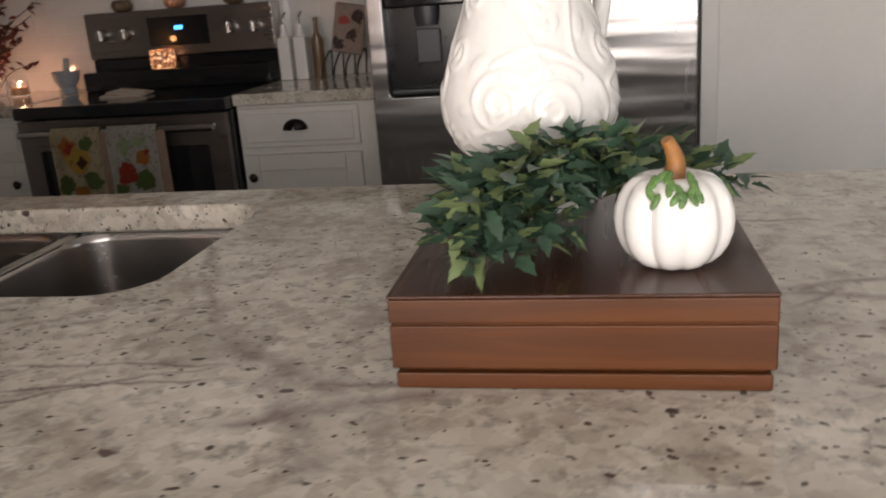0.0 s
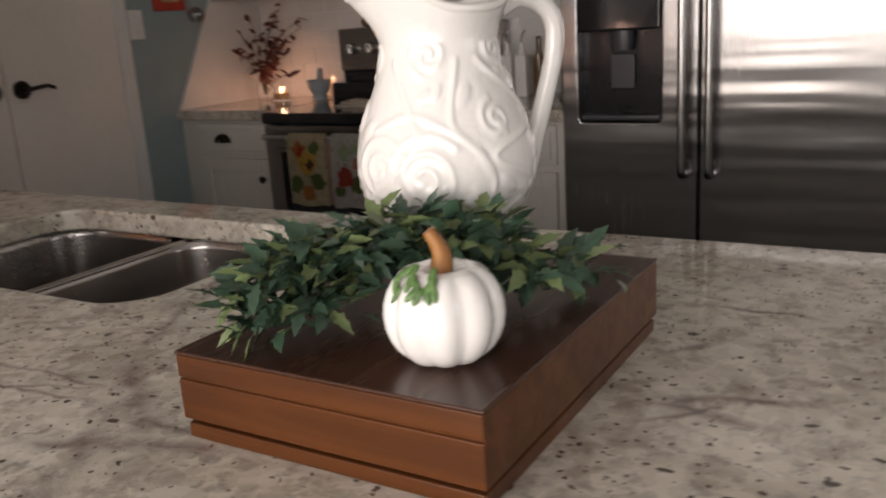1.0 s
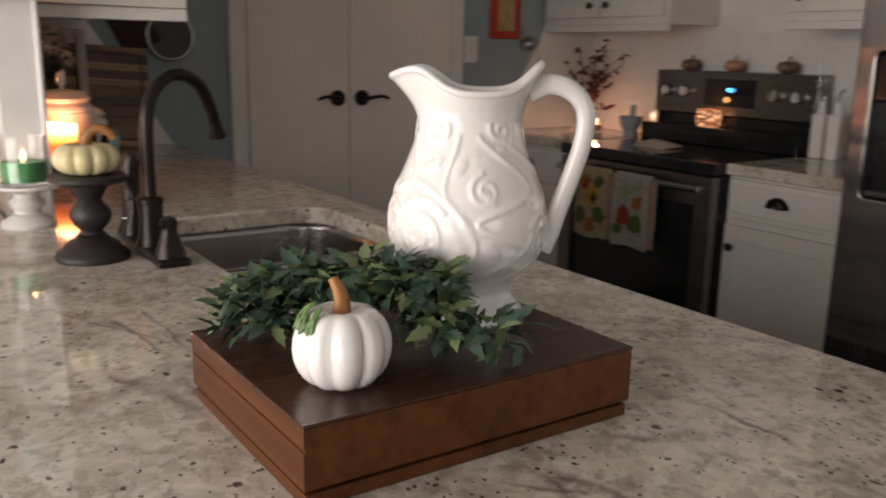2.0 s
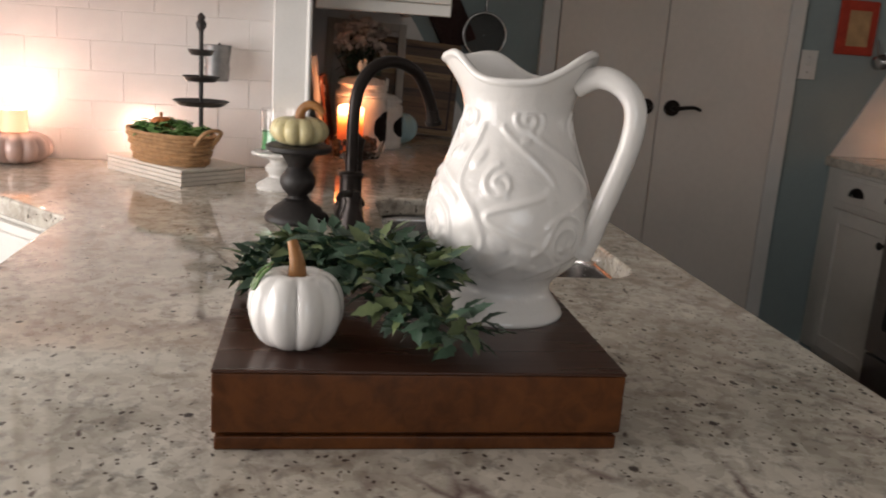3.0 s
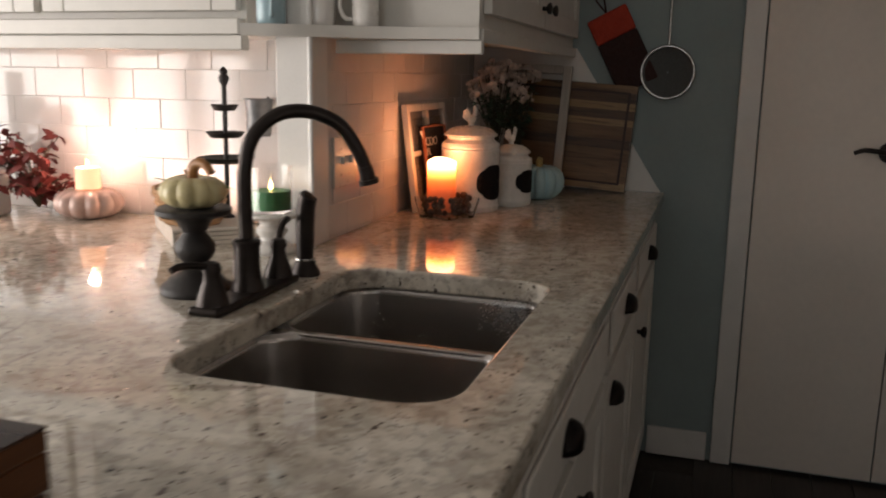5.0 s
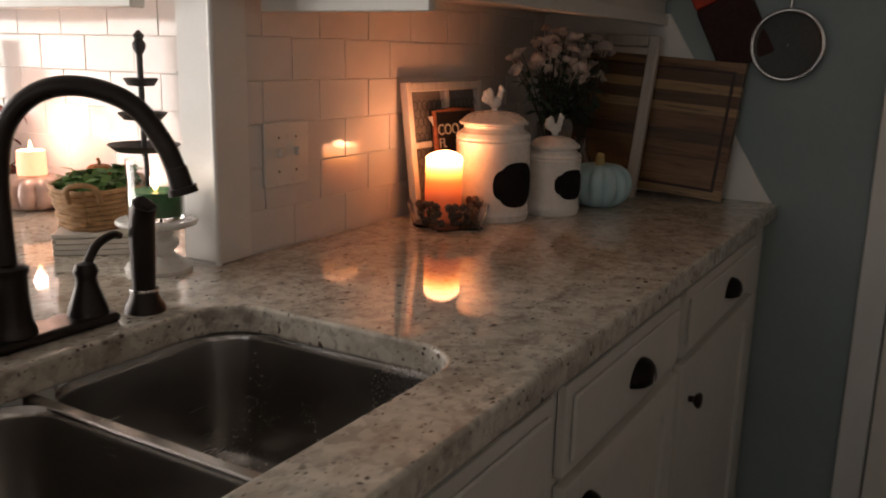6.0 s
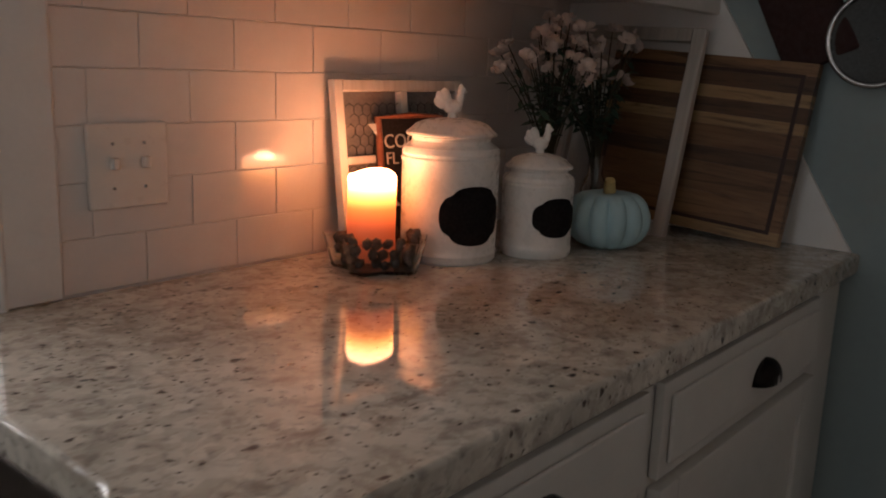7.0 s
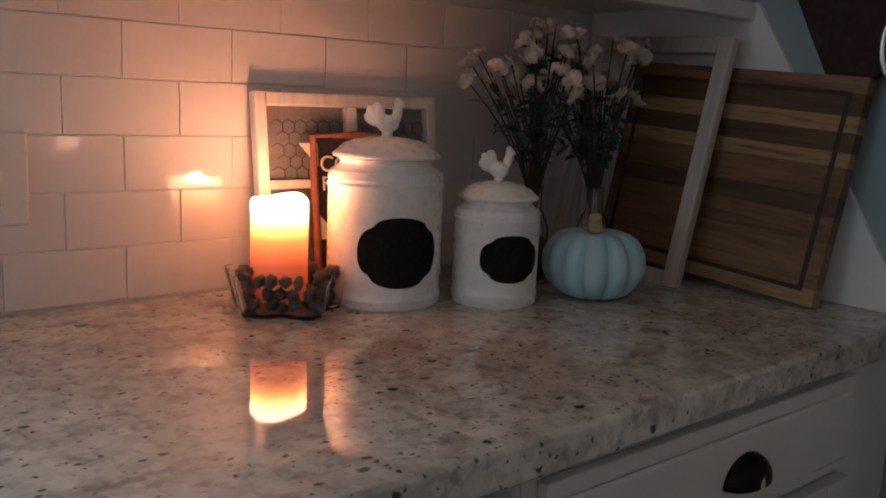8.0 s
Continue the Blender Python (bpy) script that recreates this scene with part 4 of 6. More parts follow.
# ---- faucet ----
fau = thing("faucet", (-0.80, 0.800, CT), "dark bronze gooseneck kitchen faucet with two handles", "faucet")
part("deck_plate", boxm(-0.135, 0.135, -0.028, 0.028, 0, 0.014, r=0.006, segs=2), BRONZE, fau)
part("spout_base", lathem([(0.028, 0.014), (0.027, 0.022), (0.0235, 0.030), (0.0215, 0.06), (0.0215, 0.088), (0.0235, 0.090), (0.0235, 0.096), (0.020, 0.099), (0.0135, 0.101)], 24), BRONZE, fau)
part("spout", tubem(bez([(0, 0, 0.095), (0, 0, 0.20), (-0.008, 0.010, 0.262), (-0.030, 0.042, 0.300), (-0.060, 0.084, 0.307), (-0.090, 0.126, 0.287), (-0.108, 0.152, 0.245), (-0.116, 0.163, 0.213)], 7), 0.0118, 14), BRONZE, fau)
part("spout_tip", tubem([(-0.1155, 0.1625, 0.216), (-0.118, 0.166, 0.200), (-0.1195, 0.168, 0.190)], lambda t: 0.0128 + 0.0015 * t, 14), BRONZE, fau)
part("aerator", tubem([(-0.1190, 0.1675, 0.194), (-0.1202, 0.169, 0.186)], 0.0172, 16), BRONZE, fau)
for hx, sw in ((0.105, 1), (-0.105, -1)):
    hb = part("handle_base", lathem([(0.026, 0.014), (0.024, 0.025), (0.015, 0.05), (0.013, 0.062), (0.016, 0.07), (0.012, 0.08), (0.003, 0.083)], 18), BRONZE, fau, at=pose(hx, 0, 0))
    rise = 0.0 if sw > 0 else 0.026
    part("lever", tubem(bez([(0, 0, 0.072), (0.02 * sw, -0.01 + rise / 4, 0.078 + rise * 0.8), (0.05 * sw, -0.022 + rise / 2, 0.082 + rise), (0.066 * sw, -0.027 + rise / 2, 0.078 + rise)], 5), lambda t: 0.0065 - 0.001 * t, 9), BRONZE, hb)
spr = thing("side_sprayer", (-0.985, 0.812, CT), "dark bronze side sprayer beside the faucet", "sprayer")
part("collar", lathem([(0.028, 0), (0.027, 0.008), (0.021, 0.018), (0.018, 0.028)], 20), BRONZE, spr)
part("ring", lathem([(0.0195, 0.0282), (0.020, 0.030), (0.0195, 0.0325)], 20), STEEL, spr, "thin bright ring")
part("head", tubem(bez([(0, 0, 0.028), (0, 0.001, 0.06), (0, 0.002, 0.10), (0, 0.004, 0.128), (0, 0.009, 0.146), (0, 0.012, 0.150)], 5), lambda t: 0.0155 + 0.002 * math.sin(t * 3.0) - 0.010 * max(0, t - 0.86) / 0.14, 14), BRONZE, spr)

# ---- stands beside the faucet ----
st = thing("pedestal_stand", (-0.802, 0.700, CT), "turned black wooden pedestal stand on the worktop", "stand")
part("base", lathem([(0.060, 0), (0.062, 0.006), (0.058, 0.014), (0.050, 0.018), (0.046, 0.026), (0.030, 0.036), (0.022, 0.044)], 32), IRON, st)
part("baluster", lathem([(0.0215, 0.0442), (0.018, 0.05), (0.028, 0.060), (0.034, 0.072), (0.033, 0.084), (0.024, 0.096), (0.019, 0.104), (0.024, 0.112), (0.030, 0.124), (0.036, 0.129)], 32), IRON, st)
part("plate", lathem([(0.036, 0.1292), (0.056, 0.132), (0.062, 0.136), (0.063, 0.143), (0.060, 0.1455), (0.005, 0.144)], 36), IRON, st)
YELLOW = plain("cream_yellow", (0.62, 0.54, 0.30), 0.3, var=0.14, scale=30)
pumpkin("decor_pumpkin", (-0.802, 0.700, CT + 0.1455), 0.055, 0.062, 10, YELLOW, STEM, "glossy pale yellow decorative pumpkin on the black stand",
        [(0, 0, 0.048), (0.002, 0.004, 0.066), (0.006, 0.018, 0.076), (0.010, 0.034, 0.072), (0.012, 0.044, 0.060)], lambda t: 0.010 - 0.003 * t)
W = 1.22
ws = thing("cake_pedestal", (-1.150, 0.652, CT), "small white turned pedestal on the worktop", "stand")
part("base", lathem([(0.043 * W, 0), (0.044 * W, 0.006), (0.040 * W, 0.012), (0.030 * W, 0.018), (0.022 * W, 0.026)], 28), CRACKLE, ws)
part("stem", lathem([(0.0215 * W, 0.0262), (0.020 * W, 0.032), (0.027 * W, 0.042), (0.027 * W, 0.050), (0.019 * W, 0.058), (0.021 * W, 0.066), (0.032 * W, 0.072)], 28), CRACKLE, ws)
part("plate", lathem([(0.032 * W, 0.0722), (0.050 * W, 0.075), (0.053 * W, 0.080), (0.051 * W, 0.084), (0.005 * W, 0.083)], 32), CRACKLE, ws)
GREENWAX = plain("green_wax", (0.03, 0.16, 0.05), 0.45, var=0.15)
FLAME = glow("flame", (1.0, 0.62, 0.22), 14)


def jar_candle(place, r, h, fill, wax, label, flame=True, group=""):
    c = thing("jar_candle", place, label, "candle", group)
    part("jar", lathem([(r * 0.96, 0), (r, 0.004), (r, h), (r - 0.0025, h), (r - 0.0025, 0.006), (0.002, 0.006)], 28), GLASS, c, "clear glass jar").visible_shadow = False
    w = part("wax", lathem([(r - 0.003, 0.0065), (r - 0.003, fill), (0.002, fill - 0.001)], 24), wax, c)
    if flame:
        part("flame", lathem([(0.0012, fill), (0.0042, fill + 0.006), (0.003, fill + 0.014), (0.0006, fill + 0.022)], 10), FLAME, w, "small burning flame")
    return c


jar_candle((-1.150, 0.652, CT + 0.085), 0.044, 0.095, 0.045, GREENWAX, "lit green candle in a clear glass jar on the pedestal")

# ---- candle corner ----
CORNER = "candle corner"
cn = thing("pillar_candle", (-1.744, 0.832, CT + 0.012), "lit orange pillar candle with its inner glow set as wax emission", "candle")
H_C = 0.138


def candle_shape(a, i, r, z):
    return r * (1 + 0.012 * math.sin(3 * a + z * 60)), z + (0.004 * math.sin(2 * a + 0.7) if i in (4, 5) else 0)


part("wax", lathem([(0.037, 0), (0.0385, 0.004), (0.0385, 0.06), (0.0382, 0.11), (0.0385, H_C - 0.004), (0.036, H_C), (0.031, H_C - 0.006), (0.026, H_C - 0.022), (0.003, H_C - 0.026)], 40, candle_shape), emissive_wax(H_C), cn, smooth=60)
part("flame", lathem([(0.0015, H_C - 0.025), (0.0045, H_C - 0.017), (0.003, H_C - 0.010), (0.0007, H_C - 0.004)], 12), FLAME, cn, "burning flame")
hold = thing("candle_holder", (-1.748, 0.846, CT), "star shaped glass holder filled with dark pebbles round the candle", "candle holder", rz=18)


def star(a, i, r, z):
    return r * (1 + 0.17 * math.cos(5 * a)), z


part("bowl", lathem([(0.064, 0.0), (0.066, 0.003), (0.078, 0.052), (0.0755, 0.052), (0.0635, 0.006), (0.002, 0.005)], 60, star), GLASS, hold, "clear ridged glass").visible_shadow = False
PEB = plain("pebble", (0.10, 0.075, 0.060), 0.55, var=0.6, scale=60, relief=0.6, per_piece=0.5)
bm = bmesh.new()
bmesh.ops.create_icosphere(bm, subdivisions=1, radius=0.0115)
pebble = finish("pebble", bm, PEB, 80)
rng = random.Random(31)
for lvl in range(3):
    for k in range(19):
        a = 2 * math.pi * k / 19 + 0.21 * lvl + rng.uniform(-0.1, 0.1)
        r = (0.0525 + 0.003 * lvl) * (1 + 0.10 * math.cos(5 * a)) + rng.uniform(-0.002, 0.002)
        p = new("pebble", pebble)
        p.parent, p.matrix_basis = hold, pose(r * math.cos(a), r * math.sin(a), 0.016 + 0.0165 * lvl + rng.uniform(-0.003, 0.003), rng.uniform(0, 180), rng.uniform(0, 180), 0) @ Matrix.Diagonal((1, rng.uniform(0.6, 1), rng.uniform(0.6, 1), 1))

BLACKLAB = plain("chalk_black", (0.016, 0.012, 0.012), 0.8, var=0.3, scale=60)


def rooster(m, bm):
    """A plain rooster-shaped finial: body, breast, head and fanned tail."""
    for loc, sc, rot in (((0, 0, 0.018), (0.0145, 0.009, 0.011), 0), ((0.011, 0, 0.029), (0.0065, 0.0055, 0.014), 10), ((0.0135, 0, 0.041), (0.0068, 0.005, 0.0066), 0), ((0.012, 0, 0.047), (0.0042, 0.0018, 0.0035), 0), ((0.020, 0, 0.040), (0.003, 0.0016, 0.0018), 0),
                         ((-0.011, 0, 0.031), (0.0085, 0.005, 0.0145), -12), ((-0.016, 0, 0.028), (0.0085, 0.0045, 0.0145), -34), ((-0.0185, 0, 0.023), (0.0075, 0.004, 0.012), -58), ((0, 0, 0.004), (0.007, 0.007, 0.011), 0)):
        bmesh.ops.create_icosphere(bm, subdivisions=2, radius=1.0, matrix=m @ Matrix.Translation(loc) @ pose(0, 0, 0, 0, rot, 0) @ Matrix.Diagonal((*sc, 1)))
    return bm


def canister(place, r, h_body, h_lid, h_top, lab_w, lab_h, lab_z, lab_az, label, roost):
    c = thing("canister", place, label, "canister", "rooster canisters")
    part("body", lathem([(r * 0.95, 0), (r * 0.99, 0.004), (r, 0.010), (r * 1.015, 0.014), (r * 1.0, 0.019), (r * 0.985, 0.022), (r * 0.992, 0.030), (r, 0.06), (r, h_body * 0.795), (r * 1.018, h_body * 0.81), (r * 1.018, h_body * 0.828), (r * 0.995, h_body * 0.842), (r * 0.995, h_body * 0.855), (r * 1.012, h_body * 0.866), (r * 1.0, h_body * 0.885), (r * 0.965, h_body * 0.915), (r * 0.84, h_body * 0.945),
                         (r * 0.80, h_body * 0.965), (r * 0.82, h_body - 0.001), (r * 0.78, h_body), (r * 0.1, h_body)], 48), CRACKLE, c, smooth=30)
    lid = part("lid", lathem([(r * 0.70, h_body + 0.0004), (r * 0.92, h_body + 0.0006), (r * 0.94, h_body + 0.003), (r * 0.92, h_body + 0.0065), (r * 0.88, h_body + 0.008), (r * 0.74, h_lid - 0.010), (r * 0.55, h_lid - 0.004), (r * 0.30, h_lid - 0.001), (r * 0.12, h_lid)], 44), CRACKLE, c, smooth=30)
    fin = part("finial", rooster(pose(0, 0, h_lid - 0.003, 0, 0, roost) @ Matrix.Diagonal(((h_top - h_lid) / 0.047,) * 3 + (1,)), bmesh.new()), CRACKLE, lid, "white bird shaped knob", smooth=80)
    fuse = fin.modifiers.new("fuse", "REMESH")
    fuse.mode, fuse.voxel_size, fuse.use_smooth_shade = "VOXEL", 0.0011, True
    bm, ring, n = bmesh.new(), [], 72

    def at_lab(u, v, lift):
        a = radians(lab_az) + u / r
        return (r + lift) * math.cos(a), (r + lift) * math.sin(a), lab_z + v
    cen = bm.verts.new(at_lab(0, 0, 0.0016))
    rows = []
    for q in (0.33, 0.66, 1.0):
        row = []
        for k in range(n):
            t = 2 * math.pi * k / n
            w = 1 + 0.035 * abs(math.sin(2 * t)) - 0.065 * math.exp(-((math.degrees(t) % 90 - 42) / 8) ** 2)
            row.append(bm.verts.new(at_lab(q * lab_w / 2 * w * math.cos(t), q * lab_h / 2 * w * math.sin(t), 0.0016)))
        rows.append(row)
    for k in range(n):
        bm.faces.new((cen, rows[0][k], rows[0][(k + 1) % n]))
        for a, b in zip(rows, rows[1:]):
            bm.faces.new((a[k], b[k], b[(k + 1) % n], a[(k + 1) % n]))
    bmesh.ops.solidify(bm, geom=bm.faces[:], thickness=-0.001)
    part("chalk_label", bm, BLACKLAB, c, "scalloped blank black chalk label", smooth=60)
    return c


canister((-1.892, 0.868, CT), 0.081, 0.205, 0.234, 0.288, 0.117, 0.096, 0.082, 70, "large distressed white ceramic canister with chalk label", 150)
canister((-2.032, 0.951, CT), 0.062, 0.150, 0.176, 0.226, 0.090, 0.067, 0.072, 69, "small distressed white ceramic canister with chalk label", 150)
PALEBLUE = plain("pale_blue_paint", (0.42, 0.60, 0.64), 0.6, var=0.08, scale=30, relief=0.3)
OCHRE = plain("ochre_stem", (0.45, 0.36, 0.15), 0.7, var=0.2)
pumpkin("painted_pumpkin", (-2.187, 1.005, CT), 0.079, 0.122, 12, PALEBLUE, OCHRE, "pale blue painted pumpkin beside the small canister", [(0, 0, 0.100), (0.002, 0, 0.114), (0.006, 0.003, 0.124)], lambda t: 0.012 - 0.003 * t)

# picture frame with chicken wire against the tiles
WHITEWOOD = wood("distressed_white", (0.55, 0.51, 0.46), (0.80, 0.77, 0.72), 0.6, axis=2)
DARKPIC = plain("slate_grey", (0.20, 0.19, 0.185), 0.7, var=0.4, scale=12)
WIRE = plain("wire", (0.045, 0.04, 0.036), 0.5, metal=0.4)
pf = thing("wire_frame", (-1.925, 0.752, CT), "distressed white window frame with chicken wire, leaning on tiles", "frame")
lean = pose(0, 0, 0, 7.0, 0, 0)
for nm, a in (("stile", (-0.165, -0.146, 0, 0.292)), ("stile", (0.146, 0.165, 0, 0.292)), ("rail", (-0.1457, 0.1457, 0.272, 0.2915)), ("rail", (-0.1457, 0.1457, 0.0005, 0.022)), ("mullion", (-0.009, 0.009, 0.0223, 0.2717))):
    part(nm, boxm(a[0], a[1], -0.009, 0.009, a[2], a[3], r=0.002), WHITEWOOD, pf, at=lean)
part("rail", boxm(0.0093, 0.1457, -0.007, 0.007, 0.150, 0.164, r=0.002), WHITEWOOD, pf, at=lean)
part("backing", boxm(-0.1455, 0.1455, -0.008, -0.0055, 0.022, 0.272), DARKPIC, pf, "dark backing board", at=lean)
bm = bmesh.new()
hs = 0.0115
for row in range(15):
    for col in range(14):
        cx, cz = -0.131 + col * hs * 1.732 + (row % 2) * hs * 0.866, 0.034 + row * hs * 1.5
        if cx > 0.128 or cz > 0.258:
            continue
        for k in (0, 1, 2):
            a0, a1 = radians(30 + 60 * k), radians(90 + 60 * k)
            tube(bm, [(cx + hs * math.cos(a0), 0.001, cz + hs * math.sin(a0)), (cx + hs * math.cos(a1), 0.001, cz + hs * math.sin(a1))], 0.0007, 4)
tagged(part("chicken_wire", bm, WIRE, pf, "hexagonal wire mesh", at=lean), kind="stuff")
ROPE = plain("rust_rope", (0.28, 0.10, 0.055), 0.8, var=0.35, scale=80, relief=0.6)
sg = thing("wooden_sign", (-1.918, 0.773, CT), "small dark sign with rope border and pale lettering", "sign", rz=-6)
sl = pose(0, 0, 0, 8, 0, 0)
part("board", boxm(-0.075, 0.075, -0.006, 0.006, 0.0, 0.232, r=0.002), BLACKLAB, sg, at=sl)
part("rope_border", tubem([(-0.073, 0.006, 0.004), (-0.073, 0.006, 0.228), (-0.0, 0.006, 0.231), (0.073, 0.006, 0.228), (0.073, 0.006, 0.004)], 0.006, 8), ROPE, sg, "twisted rust red rope", at=sl)
CHALK = plain("chalk_white", (0.70, 0.66, 0.60), 0.8, var=0.1)


def lettering(text, size, x, z, parent, base):
    cu = bpy.data.curves.new("lettering", "FONT")
    cu.body, cu.size, cu.extrude, cu.align_x = text, size, 0.0006, "LEFT"
    cu.materials.append(CHALK)
    ob = new("lettering", cu)
    ob.parent, ob.matrix_basis = parent, base @ pose(x, 0.0068, z, 90, 0, 180)
    return tagged(ob, label="pale painted words")


lettering("COO", 0.034, 0.064, 0.176, sg, sl)
lettering("FL", 0.030, 0.062, 0.148, sg, sl)
part("corner_mark", loop_wall_poly(bmesh.new(), [(0.0, 0.0), (0.03, 0.0), (0.0, 0.035)], 0, 0.0008), CHALK, sg, at=sl @ pose(0.066, 0.0062, 0.218, 180, 0, 90) )
part("corner_mark", loop_wall_poly(bmesh.new(), [(0.0, 0.0), (0.03, 0.0), (0.0, 0.035)], 0, 0.0008), CHALK, sg, at=sl @ pose(0.066, 0.0062, 0.075, 0, 0, 90))

# flowers in two bottles
PETAL = plain("petal_cream", (0.70, 0.585, 0.52), 0.7, var=0.2, scale=60, per_piece=0.25)
SMOKE = plain("dim_bottle", (0.10, 0.11, 0.10), 0.08, var=0.2, relief=0.0)
STALK = plain("stalk", (0.05, 0.045, 0.025), 0.7, var=0.3)


def petal(bm, m, length, width, rr):
    """A broad cupped petal with a ruffled rim, two layers thick."""
    rows = []
    for i, (t, w) in enumerate(((0.06, 0.18), (0.35, 0.75), (0.7, 1.0), (0.95, 0.7), (1.03, 0.25))):
        rows.append([(t * length, u * w * width / 2, length * (0.16 * t * t + 0.20 * u * u * t) + rr.uniform(-0.05, 0.05) * length * (i > 1)) for u in (-1, -0.5, 0, 0.5, 1)])
    for lift in (0.0, -0.0007):
        vs = [[bm.verts.new(m @ Vector((x, y, z + lift))) for x, y, z in r] for r in rows]
        for p, q in zip(vs, vs[1:]):
            for k in range(4):
                bm.faces.new((p[k], p[k + 1], q[k + 1], q[k]))


def bouquet(place, n, seed, label, tall):
    v = thing("flower_vase", place, label, "vase", "bouquets")
    part("bottle", lathem([(0.026, 0), (0.028, 0.004), (0.028, 0.085), (0.024, 0.10), (0.015, 0.118), (0.0145, 0.150), (0.0175, 0.154), (0.014, 0.155), (0.012, 0.15), (0.012, 0.118), (0.024, 0.09), (0.024, 0.006), (0.003, 0.005)], 26), GLASS, v, "glass bottle").visible_shadow = False
    part("water", lathem([(0.0235, 0.0065), (0.0235, 0.07), (0.002, 0.07)], 20), SMOKE, v, "dim water")
    rr = random.Random(seed)
    stalks, green = bmesh.new(), bmesh.new()
    heads = []
    for k in range(n):
        a, sp = rr.uniform(0, 2 * math.pi), rr.uniform(0.015, 0.125)
        top = Vector((sp * math.cos(a), max(-0.11, min(0.11, sp * math.sin(a))), tall + rr.uniform(-0.065, 0.045) - sp * 0.25))
        tube(stalks, bez([(rr.uniform(-0.01, 0.01), rr.uniform(-0.01, 0.01), 0.02), (top.x * 0.12, top.y * 0.12, 0.155), (top.x * 0.55, top.y * 0.55, 0.155 + (top.z - 0.155) * 0.6), top], 4), 0.0013, 5)
        heads.append(top)
        heads.append(top + Vector((rr.gauss(0, 0.010), rr.gauss(0, 0.010), rr.uniform(-0.016, 0.004))))
        for q in range(5):
            f = rr.uniform(0.25, 0.85)
            leaf_bm(green, 0.03, 0.014, Matrix.Translation((top.x * f, top.y * f, 0.15 + (top.z - 0.15) * f)) @ pose(0, 0, 0, rr.uniform(-40, 40), rr.uniform(-30, 30), rr.uniform(0, 360)))
    tagged(part("stem", stalks, STALK, v, "thin brown stalks"), kind="stuff")
    tagged(part("foliage", green, LEAF_A, v, "small dark leaves", smooth=80), kind="stuff")
    for h in heads:
        bm = bmesh.new()
        s = rr.uniform(0.009, 0.018)
        face = Matrix.Translation(h) @ pose(0, 0, 0, rr.uniform(-65, 65), rr.uniform(-65, 65), rr.uniform(0, 360))
        for k in range(5):
            petal(bm, face @ pose(0, 0, 0, 0, 0, 72 * k + rr.uniform(-12, 12)) @ pose(0, 0, 0, 0, rr.uniform(-28, 14), 0), s, s * rr.uniform(0.95, 1.25), rr)
        bmesh.ops.create_icosphere(bm, subdivisions=1, radius=s * 0.22, matrix=face)
        part("blossom", bm, PETAL, v, smooth=80)
    return v


bouquet((-2.195, 0.862, CT), 36, 5, "glass bottle of cream cotton blossoms with brown stalks", 0.378)
bouquet((-2.285, 0.915, CT), 36, 9, "glass bottle of pinkish cream blossoms beside a white frame", 0.372)

# leaning empty frame and cutting board by the blue wall
GREYWOOD = wood("whitewashed_grey", (0.30, 0.265, 0.23), (0.52, 0.48, 0.43), 0.65, axis=2)
fr = thing("leaning_frame", (-2.362, 0.892, CT), "empty whitewashed wooden frame leaning on the cutting board", "frame")
fl_ = pose(0, 0, 0, -2.0, -11.5, 0)
for nm, a in (("stile", (0.118, 0.146, 0, 0.418)), ("stile", (-0.146, -0.118, 0, 0.418)), ("rail", (-0.1177, 0.1177, 0.391, 0.4177)), ("rail", (-0.1177, 0.1177, 0.0003, 0.028))):
    part(nm, boxm(-0.009, 0.009, a[0], a[1], a[2], a[3], r=0.002), GREYWOOD, fr, at=fl_)
cb = thing("cutting_board", (-2.418, 1.035, CT + 0.0145), "large striped acacia cutting board with juice groove, leaning", "cutting board")
cl = pose(0, 0, 0, -3.8, -9.0, 0)
tones = [((0.11, 0.052, 0.022), (0.23, 0.125, 0.055)), ((0.050, 0.024, 0.012), (0.125, 0.062, 0.028)), ((0.24, 0.145, 0.065), (0.42, 0.27, 0.125)), ((0.14, 0.068, 0.030), (0.27, 0.150, 0.066))]
TONES = [acacia("acacia", d, l) for d, l in tones]
z = 0.002
for k, (h, tn) in enumerate(((0.026, 2), (0.052, 3), (0.058, 0), (0.030, 1), (0.044, 0), (0.022, 2), (0.030, 1), (0.024, 2), (0.034, 1), (0.024, 3))):
    part("strip", boxm(-0.011, 0.011, -0.215, 0.208, z, z + h - 0.0001, r=0.0002), TONES[tn], cb, at=cl)
    z += h
GROOVE = plain("groove", (0.035, 0.015, 0.010), 0.6, var=0.2)
for a in ((0.180, 0.188, 0.022, z - 0.022), (-0.196, -0.188, 0.022, z - 0.022)):
    part("juice_groove", boxm(0.0105, 0.0116, a[0], a[1], a[2], a[3]), GROOVE, cb, at=cl)
for a in ((0.022, 0.029), (z - 0.029, z - 0.022)):
    part("juice_groove", boxm(0.0105, 0.0116, -0.1878, 0.1798, a[0], a[1]), GROOVE, cb, at=cl)

